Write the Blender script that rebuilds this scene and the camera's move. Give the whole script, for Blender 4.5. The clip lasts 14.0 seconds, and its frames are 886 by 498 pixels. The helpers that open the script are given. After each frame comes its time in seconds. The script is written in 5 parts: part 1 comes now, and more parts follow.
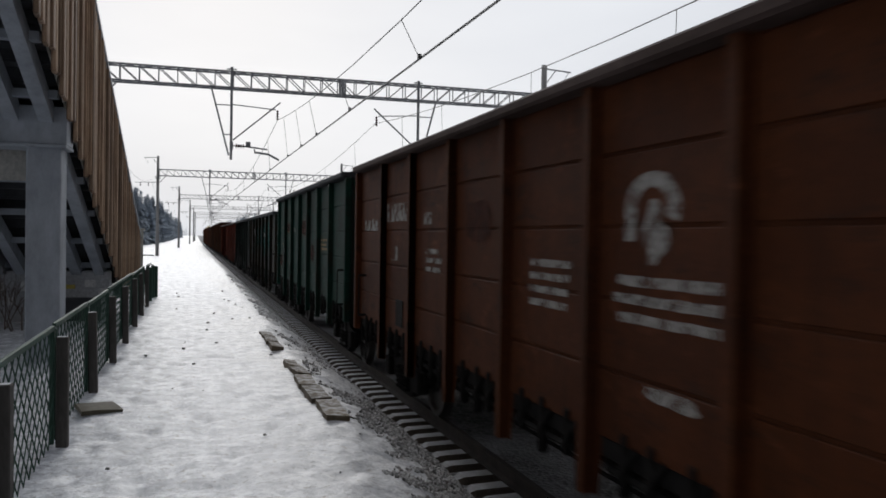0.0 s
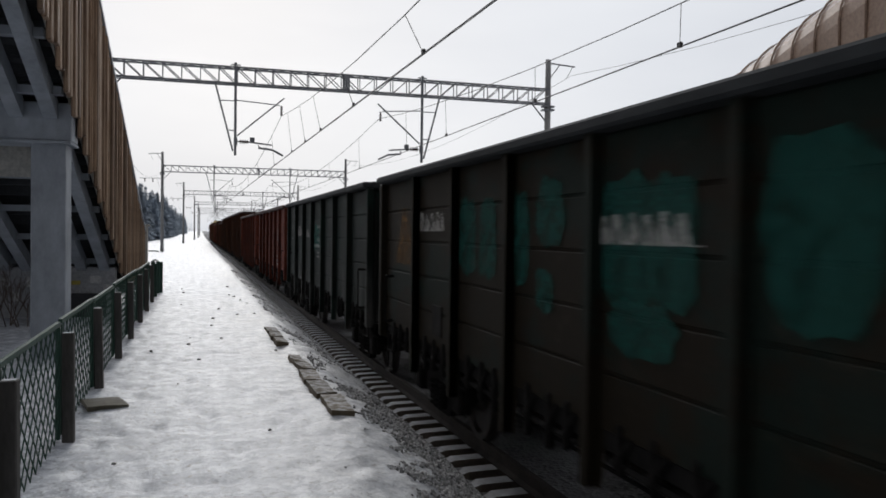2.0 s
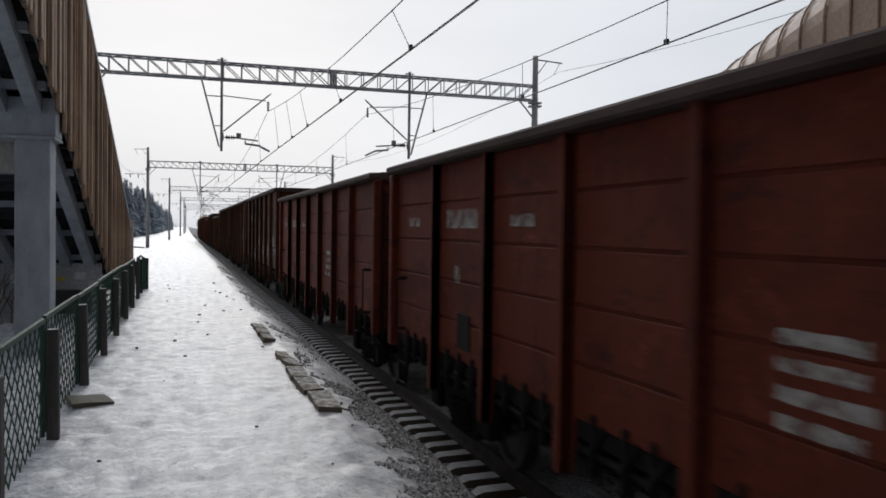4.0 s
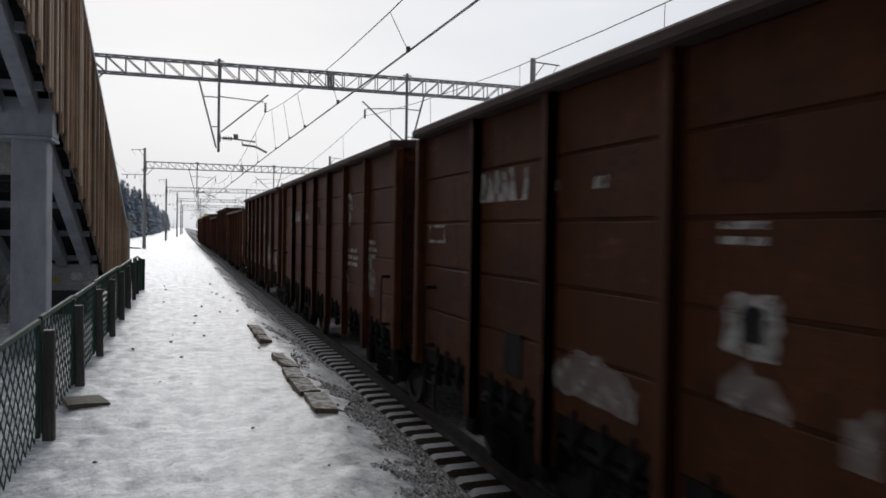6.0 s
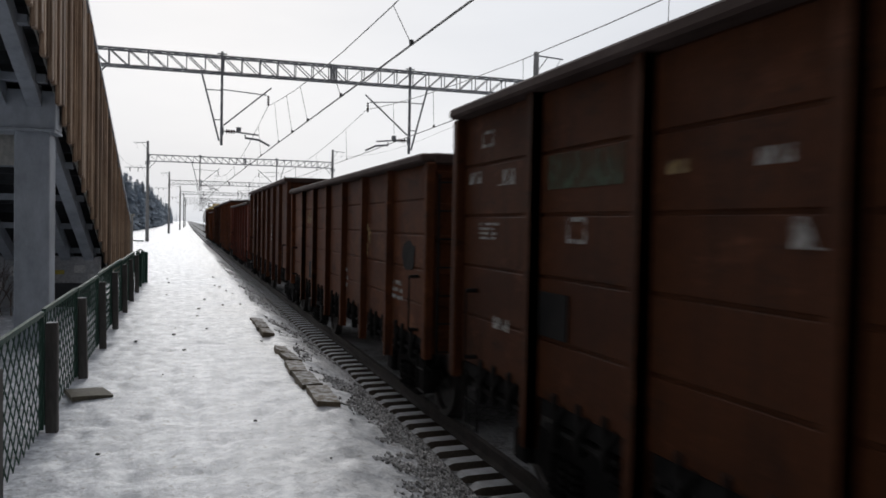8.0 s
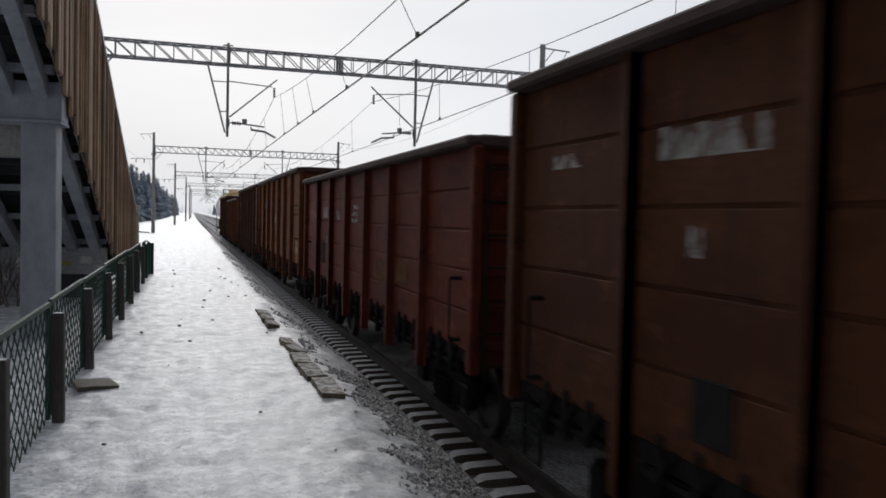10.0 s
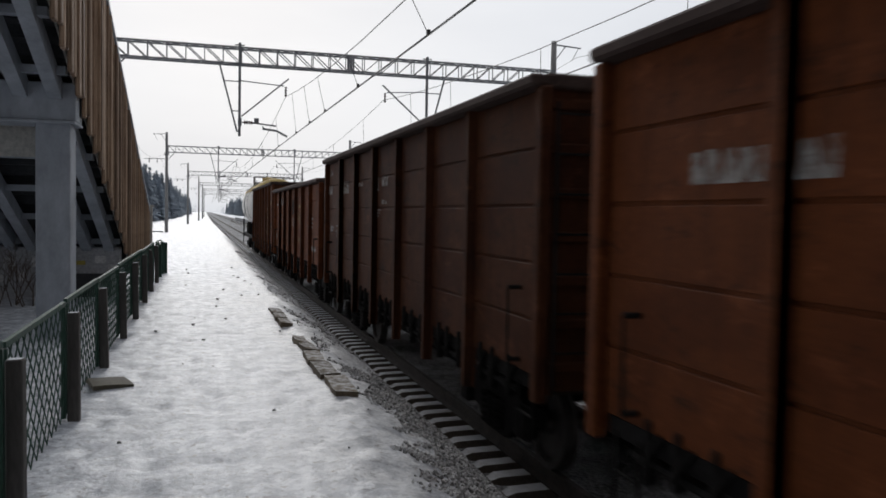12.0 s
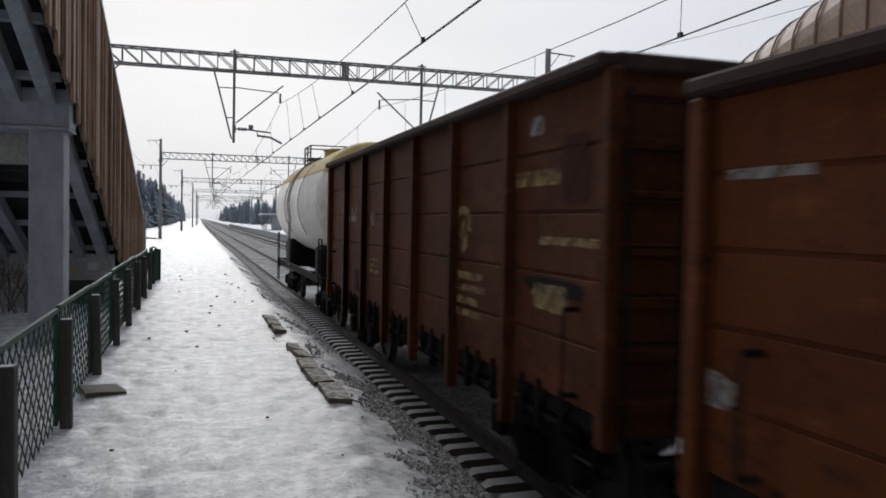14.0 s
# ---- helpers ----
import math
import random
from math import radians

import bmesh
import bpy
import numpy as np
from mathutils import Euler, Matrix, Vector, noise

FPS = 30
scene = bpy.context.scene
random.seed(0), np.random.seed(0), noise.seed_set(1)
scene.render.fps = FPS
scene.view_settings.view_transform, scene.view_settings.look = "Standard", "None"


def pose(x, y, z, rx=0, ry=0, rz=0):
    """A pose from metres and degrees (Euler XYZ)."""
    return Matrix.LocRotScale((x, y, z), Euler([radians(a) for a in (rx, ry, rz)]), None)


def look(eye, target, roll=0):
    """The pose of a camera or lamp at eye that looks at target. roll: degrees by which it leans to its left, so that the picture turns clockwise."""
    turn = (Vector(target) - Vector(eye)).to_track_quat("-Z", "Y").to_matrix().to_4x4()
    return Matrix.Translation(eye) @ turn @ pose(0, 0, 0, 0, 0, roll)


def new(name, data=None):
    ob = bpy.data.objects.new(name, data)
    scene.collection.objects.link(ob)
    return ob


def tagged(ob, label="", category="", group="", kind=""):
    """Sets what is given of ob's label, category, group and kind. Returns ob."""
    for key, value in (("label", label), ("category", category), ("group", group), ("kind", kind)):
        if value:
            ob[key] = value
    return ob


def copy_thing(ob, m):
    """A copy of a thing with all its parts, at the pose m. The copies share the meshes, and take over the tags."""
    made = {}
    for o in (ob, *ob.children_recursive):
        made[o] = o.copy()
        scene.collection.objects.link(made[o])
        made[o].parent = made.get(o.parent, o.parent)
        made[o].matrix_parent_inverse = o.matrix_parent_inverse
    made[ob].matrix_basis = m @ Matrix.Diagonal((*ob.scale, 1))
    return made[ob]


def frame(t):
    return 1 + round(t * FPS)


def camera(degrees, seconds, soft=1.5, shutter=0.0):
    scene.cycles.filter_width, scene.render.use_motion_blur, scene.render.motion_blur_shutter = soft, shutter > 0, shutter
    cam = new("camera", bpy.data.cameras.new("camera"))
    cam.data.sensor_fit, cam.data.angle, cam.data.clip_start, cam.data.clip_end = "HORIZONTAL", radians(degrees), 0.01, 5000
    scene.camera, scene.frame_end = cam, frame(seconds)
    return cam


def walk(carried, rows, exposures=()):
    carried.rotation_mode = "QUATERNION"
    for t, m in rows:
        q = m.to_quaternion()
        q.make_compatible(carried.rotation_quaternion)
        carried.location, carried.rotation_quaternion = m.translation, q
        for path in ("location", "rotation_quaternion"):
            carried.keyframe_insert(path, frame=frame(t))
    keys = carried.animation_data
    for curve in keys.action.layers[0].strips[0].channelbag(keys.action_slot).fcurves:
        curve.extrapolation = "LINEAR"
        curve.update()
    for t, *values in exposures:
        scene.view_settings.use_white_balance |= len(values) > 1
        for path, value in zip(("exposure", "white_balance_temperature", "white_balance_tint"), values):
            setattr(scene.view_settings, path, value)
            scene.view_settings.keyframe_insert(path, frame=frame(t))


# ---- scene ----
cam = camera(57.46, 14.0, soft=1.7, shutter=0.24)
walk(cam, [
    (0.0, pose(0, 0, 1.7, 89.239, -0.899, -17.322)),
    (0.5, pose(0, 0, 1.7, 89.105, -0.917, -17.354)),
    (1.0, pose(0, 0, 1.7, 89.011, -0.892, -17.190)),
    (1.5, pose(0, 0, 1.7, 88.899, -0.926, -17.082)),
    (2.0, pose(0, 0, 1.7, 88.888, -0.751, -17.020)),
    (2.5, pose(0, 0, 1.7, 89.060, -0.699, -17.276)),
    (3.0, pose(0, 0, 1.7, 88.899, -0.664, -17.542)),
    (5.5, pose(0, 0, 1.7, 88.576, -0.968, -18.181)),
    (6.0, pose(0, 0, 1.7, 88.757, -0.958, -18.135)),
    (6.5, pose(0, 0, 1.7, 88.813, -1.024, -18.285)),
    (7.0, pose(0, 0, 1.7, 88.636, -1.129, -18.175)),
    (7.5, pose(0, 0, 1.7, 88.440, -1.058, -18.066)),
    (8.0, pose(0, 0, 1.7, 88.317, -1.140, -17.947)),
    (10.5, pose(0, 0, 1.7, 87.563, -1.371, -17.406)),
    (11.0, pose(0, 0, 1.7, 87.373, -1.275, -17.142)),
    (11.5, pose(0, 0, 1.7, 87.402, -1.139, -16.870)),
    (12.0, pose(0, 0, 1.7, 87.612, -1.041, -16.725)),
    (12.5, pose(0, 0, 1.7, 87.675, -1.048, -16.733)),
    (13.0, pose(0, 0, 1.7, 87.859, -1.057, -16.913)),
    (13.5, pose(0, 0, 1.7, 88.152, -1.146, -16.948)),
    (14.0, pose(0, 0, 1.7, 88.118, -1.138, -17.130))])

# ---- world, sun, exposure ----
SUN_ELEV, SUN_TURN = radians(25), radians(1)
world = bpy.data.worlds.new("world")
scene.world = world
world.use_nodes = True
wt = world.node_tree
wt.nodes.clear()
w_out = wt.nodes.new("ShaderNodeOutputWorld")
w_bg = wt.nodes.new("ShaderNodeBackground")
w_sky = wt.nodes.new("ShaderNodeTexSky")
w_sky.sky_type = "NISHITA"
w_sky.sun_disc = False
w_sky.sun_elevation, w_sky.sun_rotation = SUN_ELEV, SUN_TURN
w_sky.dust_density, w_sky.air_density = 4.0, 1.0
w_co = wt.nodes.new("ShaderNodeTexCoord")
w_map = wt.nodes.new("ShaderNodeMapping")
w_map.inputs["Scale"].default_value = (1, 1, 3.5)
w_noise = wt.nodes.new("ShaderNodeTexNoise")
w_noise.inputs["Scale"].default_value, w_noise.inputs["Detail"].default_value = 1.3, 5
w_ramp = wt.nodes.new("ShaderNodeValToRGB")
w_ramp.color_ramp.elements[0].position, w_ramp.color_ramp.elements[0].color = 0.3, (6.1, 6.4, 7.0, 1)
w_ramp.color_ramp.elements[1].position, w_ramp.color_ramp.elements[1].color = 0.72, (7.8, 8.05, 8.5, 1)
w_mix = wt.nodes.new("ShaderNodeMix")
w_mix.data_type = "RGBA"
w_mix.inputs["Factor"].default_value = 0.965
w_bg.inputs["Strength"].default_value = 0.1
wt.links.new(w_co.outputs["Generated"], w_map.inputs["Vector"])
wt.links.new(w_map.outputs["Vector"], w_noise.inputs["Vector"])
wt.links.new(w_noise.outputs["Fac"], w_ramp.inputs["Fac"])
wt.links.new(w_sky.outputs["Color"], w_mix.inputs["A"])
wt.links.new(w_ramp.outputs["Color"], w_mix.inputs["B"])
# thin overcast: brighter round the veiled sun, darker on the far side of the sky
w_dot = wt.nodes.new("ShaderNodeVectorMath")
w_dot.operation = "DOT_PRODUCT"
w_dot.inputs[1].default_value = (math.sin(SUN_TURN) * 0.95, math.cos(SUN_TURN) * 0.95, 0.3)
w_range = wt.nodes.new("ShaderNodeMapRange")
w_range.interpolation_type = "SMOOTHSTEP"
for key, value in (("From Min", -0.95), ("From Max", 1.0), ("To Min", 0.18), ("To Max", 1.06)):
    w_range.inputs[key].default_value = value
w_glow = wt.nodes.new("ShaderNodeVectorMath")
w_glow.operation = "SCALE"
wt.links.new(w_co.outputs["Generated"], w_dot.inputs[0])
wt.links.new(w_dot.outputs["Value"], w_range.inputs["Value"])
wt.links.new(w_mix.outputs["Result"], w_glow.inputs[0])
wt.links.new(w_range.outputs["Result"], w_glow.inputs["Scale"])
wt.links.new(w_glow.outputs["Vector"], w_bg.inputs["Color"])
wt.links.new(w_bg.outputs["Background"], w_out.inputs["Surface"])

sun = new("sun", bpy.data.lights.new("sun", "SUN"))
sun.data.energy, sun.data.angle, sun.data.color = 1.15, radians(24), (1.0, 0.99, 0.985)
sun.matrix_world = look((1.7, 100, 46.6), (0, 0, 0))
scene.view_settings.exposure = 0.0


# ---- materials ----
def nodes_of(name):
    m = bpy.data.materials.new(name)
    m.use_nodes = True
    t = m.node_tree
    return m, t, t.nodes["Principled BSDF"]


def noise_node(t, scale, detail=6, rough=0.6, stretch=(1, 1, 1), space="Object"):
    co, mp, n = t.nodes.new("ShaderNodeTexCoord"), t.nodes.new("ShaderNodeMapping"), t.nodes.new("ShaderNodeTexNoise")
    mp.inputs["Scale"].default_value = stretch
    n.inputs["Scale"].default_value, n.inputs["Detail"].default_value, n.inputs["Roughness"].default_value = scale, detail, rough
    t.links.new(co.outputs[space], mp.inputs["Vector"])
    t.links.new(mp.outputs["Vector"], n.inputs["Vector"])
    return n


def ramp(t, src, lo, hi, c0=(0, 0, 0, 1), c1=(1, 1, 1, 1)):
    r = t.nodes.new("ShaderNodeValToRGB")
    r.color_ramp.elements[0].position, r.color_ramp.elements[0].color = lo, c0
    r.color_ramp.elements[1].position, r.color_ramp.elements[1].color = hi, c1
    t.links.new(src, r.inputs["Fac"])
    return r.outputs["Color"]


def mixed(t, fac, a, b, kind="MIX"):
    m = t.nodes.new("ShaderNodeMix")
    m.data_type, m.blend_type = "RGBA", kind
    for key, v in (("Factor", fac), ("A", a), ("B", b)):
        if isinstance(v, (int, float)):
            m.inputs[key].default_value = v
        elif isinstance(v, tuple):
            m.inputs[key].default_value = (*v[:3], 1)
        else:
            t.links.new(v, m.inputs[key])
    return m.outputs["Result"]


def bump(t, p, src, strength, dist):
    b = t.nodes.new("ShaderNodeBump")
    b.inputs["Strength"].default_value, b.inputs["Distance"].default_value = strength, dist
    t.links.new(src, b.inputs["Height"])
    t.links.new(b.outputs["Normal"], p.inputs["Normal"])


def snow_on_top(t, colour, lo, hi, amount=1.0):
    """Snow lying on faces that look up, broken by noise."""
    g, s = t.nodes.new("ShaderNodeNewGeometry"), t.nodes.new("ShaderNodeSeparateXYZ")
    t.links.new(g.outputs["Normal"], s.inputs["Vector"])
    n = noise_node(t, 9, 5)
    add = t.nodes.new("ShaderNodeMath")
    add.operation = "MULTIPLY_ADD"
    t.links.new(n.outputs["Fac"], add.inputs[0])
    add.inputs[1].default_value = 0.5
    t.links.new(s.outputs["Z"], add.inputs[2])
    half = t.nodes.new("ShaderNodeMath")
    half.operation = "MULTIPLY"
    half.inputs[1].default_value = 0.5
    t.links.new(add.outputs[0], half.inputs[0])
    f = ramp(t, half.outputs[0], lo / 2, hi / 2, (0, 0, 0, 1), (amount, amount, amount, 1))
    return mixed(t, f, colour, (0.78, 0.8, 0.84))


def surface(name, c0, c1, fine=40, coarse=3, rough=0.75, metal=0.0, relief=0.3, depth=0.01, snow=None, stretch=(1, 1, 1), per_piece=0.0):
    """Two colours mixed at a coarse and a fine scale, with relief."""
    m, t, p = nodes_of(name)
    a, b = noise_node(t, coarse, 5, 0.6, stretch), noise_node(t, fine, 6, 0.7, stretch)
    c = mixed(t, ramp(t, a.outputs["Fac"], 0.32, 0.68), c0, c1)
    g = ramp(t, b.outputs["Fac"], 0.25, 0.75, (0.62, 0.62, 0.62, 1), (1.25, 1.25, 1.25, 1))
    c = mixed(t, 1.0, c, g, "MULTIPLY")
    if per_piece:
        o, h = t.nodes.new("ShaderNodeObjectInfo"), t.nodes.new("ShaderNodeHueSaturation")
        mr = t.nodes.new("ShaderNodeMapRange")
        mr.inputs["To Min"].default_value, mr.inputs["To Max"].default_value = 1 - per_piece, 1 + per_piece
        t.links.new(o.outputs["Random"], mr.inputs["Value"])
        t.links.new(mr.outputs["Result"], h.inputs["Value"])
        t.links.new(c, h.inputs["Color"])
        c = h.outputs["Color"]
    if snow:
        c = snow_on_top(t, c, *snow)
    t.links.new(c, p.inputs["Base Color"])
    p.inputs["Roughness"].default_value, p.inputs["Metallic"].default_value = rough, metal
    bump(t, p, b.outputs["Fac"], relief, depth)
    return m


def wagon_paint(name, base, other, rust, dust=0.0, patch=0.5):
    """Old wagon paint: faded patches, vertical rust runs, plank lines dark with soot, frozen dust low down."""
    m, t, p = nodes_of(name)
    co = t.nodes.new("ShaderNodeTexCoord")
    sep = t.nodes.new("ShaderNodeSeparateXYZ")
    t.links.new(co.outputs["Object"], sep.inputs["Vector"])
    big = noise_node(t, 0.9, 6, 0.65, (1, 0.7, 1.2))
    c = mixed(t, ramp(t, big.outputs["Fac"], patch, patch + 0.08), base, other)
    runs = noise_node(t, 2.4, 7, 0.7, (1, 3.0, 0.35))
    c = mixed(t, ramp(t, runs.outputs["Fac"], 0.5, 0.78), c, rust)
    grain = noise_node(t, 22, 8, 0.75)
    c = mixed(t, 1.0, c, ramp(t, grain.outputs["Fac"], 0.3, 0.7, (0.6, 0.6, 0.6, 1), (1.1, 1.1, 1.1, 1)), "MULTIPLY")
    blot = noise_node(t, 2.6, 7, 0.82, (1, 0.55, 1.5))
    c = mixed(t, ramp(t, blot.outputs["Fac"], 0.55, 0.66, (0, 0, 0, 1), (0.6, 0.6, 0.6, 1)), c, (0.014, 0.01, 0.008))
    scuff = noise_node(t, 2.2, 7, 0.75, (1, 0.8, 1.5))
    c = mixed(t, ramp(t, scuff.outputs["Fac"], 0.57, 0.72, (0, 0, 0, 1), (0.5, 0.5, 0.5, 1)), c, tuple(min(1, v * 2.1 + 0.012) for v in base))
    if dust:
        drift = noise_node(t, 0.8, 5, 0.6, (1, 1, 0.4))
        low = t.nodes.new("ShaderNodeMapRange")
        low.inputs["From Min"].default_value, low.inputs["From Max"].default_value = 2.2, 1.15
        t.links.new(sep.outputs["Z"], low.inputs["Value"])
        mul = t.nodes.new("ShaderNodeMath")
        mul.operation = "MULTIPLY"
        t.links.new(low.outputs["Result"], mul.inputs[0])
        t.links.new(ramp(t, drift.outputs["Fac"], 0.45, 0.62), mul.inputs[1])
        sc = t.nodes.new("ShaderNodeMath")
        sc.operation = "MULTIPLY"
        sc.inputs[1].default_value = dust
        t.links.new(mul.outputs[0], sc.inputs[0])
        c = mixed(t, sc.outputs[0], c, (0.5, 0.47, 0.46))
    t.links.new(c, p.inputs["Base Color"])
    p.inputs["Roughness"].default_value = 0.7
    p.inputs["Specular IOR Level"].default_value = 0.11
    bump(t, p, grain.outputs["Fac"], 0.25, 0.01)
    return m


def snow_material():
    """Trodden snow: colour mottled grey by noise and darker in the dents, sandy dirt near the platform edge and specks
    of grit.
    """
    m, t, p = nodes_of("trodden_snow")
    lump, fine, far = noise_node(t, 2.2, 7, 0.62), noise_node(t, 26, 6, 0.7), noise_node(t, 0.5, 4)
    grit = noise_node(t, 13, 3, 0.5)
    co, sep = t.nodes.new("ShaderNodeTexCoord"), t.nodes.new("ShaderNodeSeparateXYZ")
    t.links.new(co.outputs["Object"], sep.inputs["Vector"])
    c = mixed(t, ramp(t, lump.outputs["Fac"], 0.3, 0.7), (0.52, 0.54, 0.57), (0.8, 0.81, 0.83))
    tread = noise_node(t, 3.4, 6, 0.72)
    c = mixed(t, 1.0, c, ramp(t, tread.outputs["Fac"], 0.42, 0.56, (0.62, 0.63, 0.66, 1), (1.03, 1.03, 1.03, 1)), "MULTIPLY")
    trod = t.nodes.new("ShaderNodeMapRange")
    trod.inputs["From Min"].default_value, trod.inputs["From Max"].default_value = 0.1, 1.5
    t.links.new(sep.outputs["X"], trod.inputs["Value"])
    mul = t.nodes.new("ShaderNodeMath")
    mul.operation = "MULTIPLY"
    t.links.new(trod.outputs["Result"], mul.inputs[0])
    t.links.new(ramp(t, far.outputs["Fac"], 0.35, 0.7), mul.inputs[1])
    c = mixed(t, mul.outputs[0], c, (0.56, 0.545, 0.52))
    # towards the rails the snow gives way to dirty ice
    edge = t.nodes.new("ShaderNodeMath")
    edge.operation = "MULTIPLY_ADD"
    t.links.new(noise_node(t, 1.7, 6, 0.7).outputs["Fac"], edge.inputs[0])
    edge.inputs[1].default_value = 2.6
    t.links.new(sep.outputs["X"], edge.inputs[2])
    scaled = t.nodes.new("ShaderNodeMath")
    scaled.operation = "MULTIPLY"
    scaled.inputs[1].default_value = 0.25
    t.links.new(edge.outputs[0], scaled.inputs[0])
    dirt = mixed(t, ramp(t, fine.outputs["Fac"], 0.35, 0.65), (0.36, 0.355, 0.35), (0.7, 0.7, 0.71))
    c = mixed(t, ramp(t, scaled.outputs[0], 0.52, 0.84), c, dirt)
    c = mixed(t, ramp(t, grit.outputs["Fac"], 0.66, 0.71), c, (0.3, 0.28, 0.26))
    fleck = noise_node(t, 20, 4, 0.6)
    c = mixed(t, ramp(t, fleck.outputs["Fac"], 0.56, 0.64, (0, 0, 0, 1), (0.6, 0.6, 0.6, 1)), c, (0.24, 0.235, 0.23))
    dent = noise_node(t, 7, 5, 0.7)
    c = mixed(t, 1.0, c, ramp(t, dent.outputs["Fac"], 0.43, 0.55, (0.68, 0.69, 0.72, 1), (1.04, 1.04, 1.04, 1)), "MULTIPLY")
    t.links.new(c, p.inputs["Base Color"])
    p.inputs["Roughness"].default_value = 0.5
    p.inputs["Specular IOR Level"].default_value = 0.3
    add = t.nodes.new("ShaderNodeMath")
    add.operation = "MULTIPLY_ADD"
    add.inputs[1].default_value = 0.22
    t.links.new(fine.outputs["Fac"], add.inputs[0])
    t.links.new(dent.outputs["Fac"], add.inputs[2])
    bump(t, p, add.outputs[0], 0.45, 0.03)
    return m


def ballast_material():
    m, t, p = nodes_of("snowy_ballast")
    cell = t.nodes.new("ShaderNodeTexVoronoi")
    cell.inputs["Scale"].default_value = 16
    co = t.nodes.new("ShaderNodeTexCoord")
    t.links.new(co.outputs["Object"], cell.inputs["Vector"])
    big, fine = noise_node(t, 0.8, 5), noise_node(t, 30, 5)
    c = mixed(t, ramp(t, cell.outputs["Color"], 0.1, 0.9), (0.09, 0.088, 0.087), (0.26, 0.255, 0.25))
    c = mixed(t, ramp(t, big.outputs["Fac"], 0.42, 0.66), c, (0.42, 0.42, 0.43))
    c = mixed(t, ramp(t, fine.outputs["Fac"], 0.6, 0.8), c, (0.7, 0.71, 0.74))
    t.links.new(c, p.inputs["Base Color"])
    p.inputs["Roughness"].default_value = 0.9
    bump(t, p, cell.outputs["Distance"], 0.9, 0.05)
    return m


SNOW = snow_material()
BALLAST = ballast_material()
FAR_SNOW = surface("open_snow", (0.76, 0.78, 0.82), (0.86, 0.87, 0.9), 6, 0.15, 0.7, relief=0.2, depth=0.05)
def gravel_material():
    """Crushed stone, pale and dark pieces mixed."""
    m, t, p = nodes_of("crushed_stone")
    g = t.nodes.new("ShaderNodeNewGeometry")
    fine = noise_node(t, 60, 4, 0.7)
    c = mixed(t, g.outputs["Random Per Island"], (0.16, 0.155, 0.15), (0.68, 0.67, 0.66))
    c = mixed(t, 1.0, c, ramp(t, fine.outputs["Fac"], 0.3, 0.7, (0.7, 0.7, 0.7, 1), (1.2, 1.2, 1.2, 1)), "MULTIPLY")
    t.links.new(c, p.inputs["Base Color"])
    p.inputs["Roughness"].default_value = 0.9
    return m


GRAVEL = gravel_material()


def sleeper_material():
    """Brown-grey concrete, frosted on top outside the rails, where traffic does not sweep it; between them shade under
    the train is painted in.
    """
    m, t, p = nodes_of("frosted_concrete_sleeper")
    fine, co, sep = noise_node(t, 30, 6, 0.7), t.nodes.new("ShaderNodeTexCoord"), t.nodes.new("ShaderNodeSeparateXYZ")
    t.links.new(co.outputs["Object"], sep.inputs["Vector"])
    ab = t.nodes.new("ShaderNodeMath")
    ab.operation = "ABSOLUTE"
    t.links.new(sep.outputs["X"], ab.inputs[0])
    c = mixed(t, ramp(t, fine.outputs["Fac"], 0.3, 0.7), (0.085, 0.07, 0.056), (0.17, 0.14, 0.115))
    frosted = snow_on_top(t, c, 0.85, 1.3, 0.6)
    train_shade = mixed(t, 0.4, c, (0.03, 0.03, 0.03))
    c = mixed(t, ramp(t, ab.outputs[0], 0.7, 0.8), train_shade, frosted)
    t.links.new(c, p.inputs["Base Color"])
    p.inputs["Roughness"].default_value = 0.9
    bump(t, p, fine.outputs["Fac"], 0.4, 0.01)
    return m


SLEEPER = sleeper_material()
RAIL = surface("worn_rail_steel", (0.04, 0.033, 0.03), (0.08, 0.066, 0.058), 40, 4, 0.7, 0.3)
STONE = surface("crushed_stone", (0.05, 0.05, 0.05), (0.2, 0.195, 0.19), 12, 7, 0.9, snow=(1.25, 1.45, 0.7))
EDGE = surface("sandy_concrete_edge", (0.112, 0.087, 0.056), (0.175, 0.140, 0.098), 26, 4, 0.9, snow=(1.2, 1.36, 0.8), per_piece=0.15)
POST = surface("weathered_post", (0.06, 0.055, 0.052), (0.12, 0.11, 0.1), 30, 4, 0.85, snow=(0.95, 1.15, 0.8), stretch=(1, 1, 0.3))
GREEN = surface("dark_green_fence_paint", (0.012, 0.045, 0.03), (0.025, 0.075, 0.05), 40, 5, 0.55)
STEEL_GREY = surface("grey_painted_steel", (0.34, 0.37, 0.41), (0.41, 0.44, 0.48), 3, 0.9, 0.6, relief=0.05, stretch=(1, 1, 0.5))
STEEL_DARK = surface("dark_steel_decking", (0.035, 0.038, 0.042), (0.07, 0.073, 0.078), 20, 2, 0.7)
WOOD = surface("weathered_brown_slat", (0.18, 0.108, 0.066), (0.4, 0.28, 0.19), 24, 2.5, 0.75, stretch=(6, 6, 0.6), per_piece=0.35)
CONCRETE = surface("stained_concrete", (0.36, 0.365, 0.38), (0.5, 0.505, 0.52), 18, 1.2, 0.9)
PALE_WALL = surface("dirty_pale_panel", (0.42, 0.4, 0.36), (0.55, 0.53, 0.48), 14, 1.2, 0.85)
GALV = surface("galvanised_lattice", (0.17, 0.175, 0.19), (0.27, 0.275, 0.29), 20, 2, 0.55, 0.3)
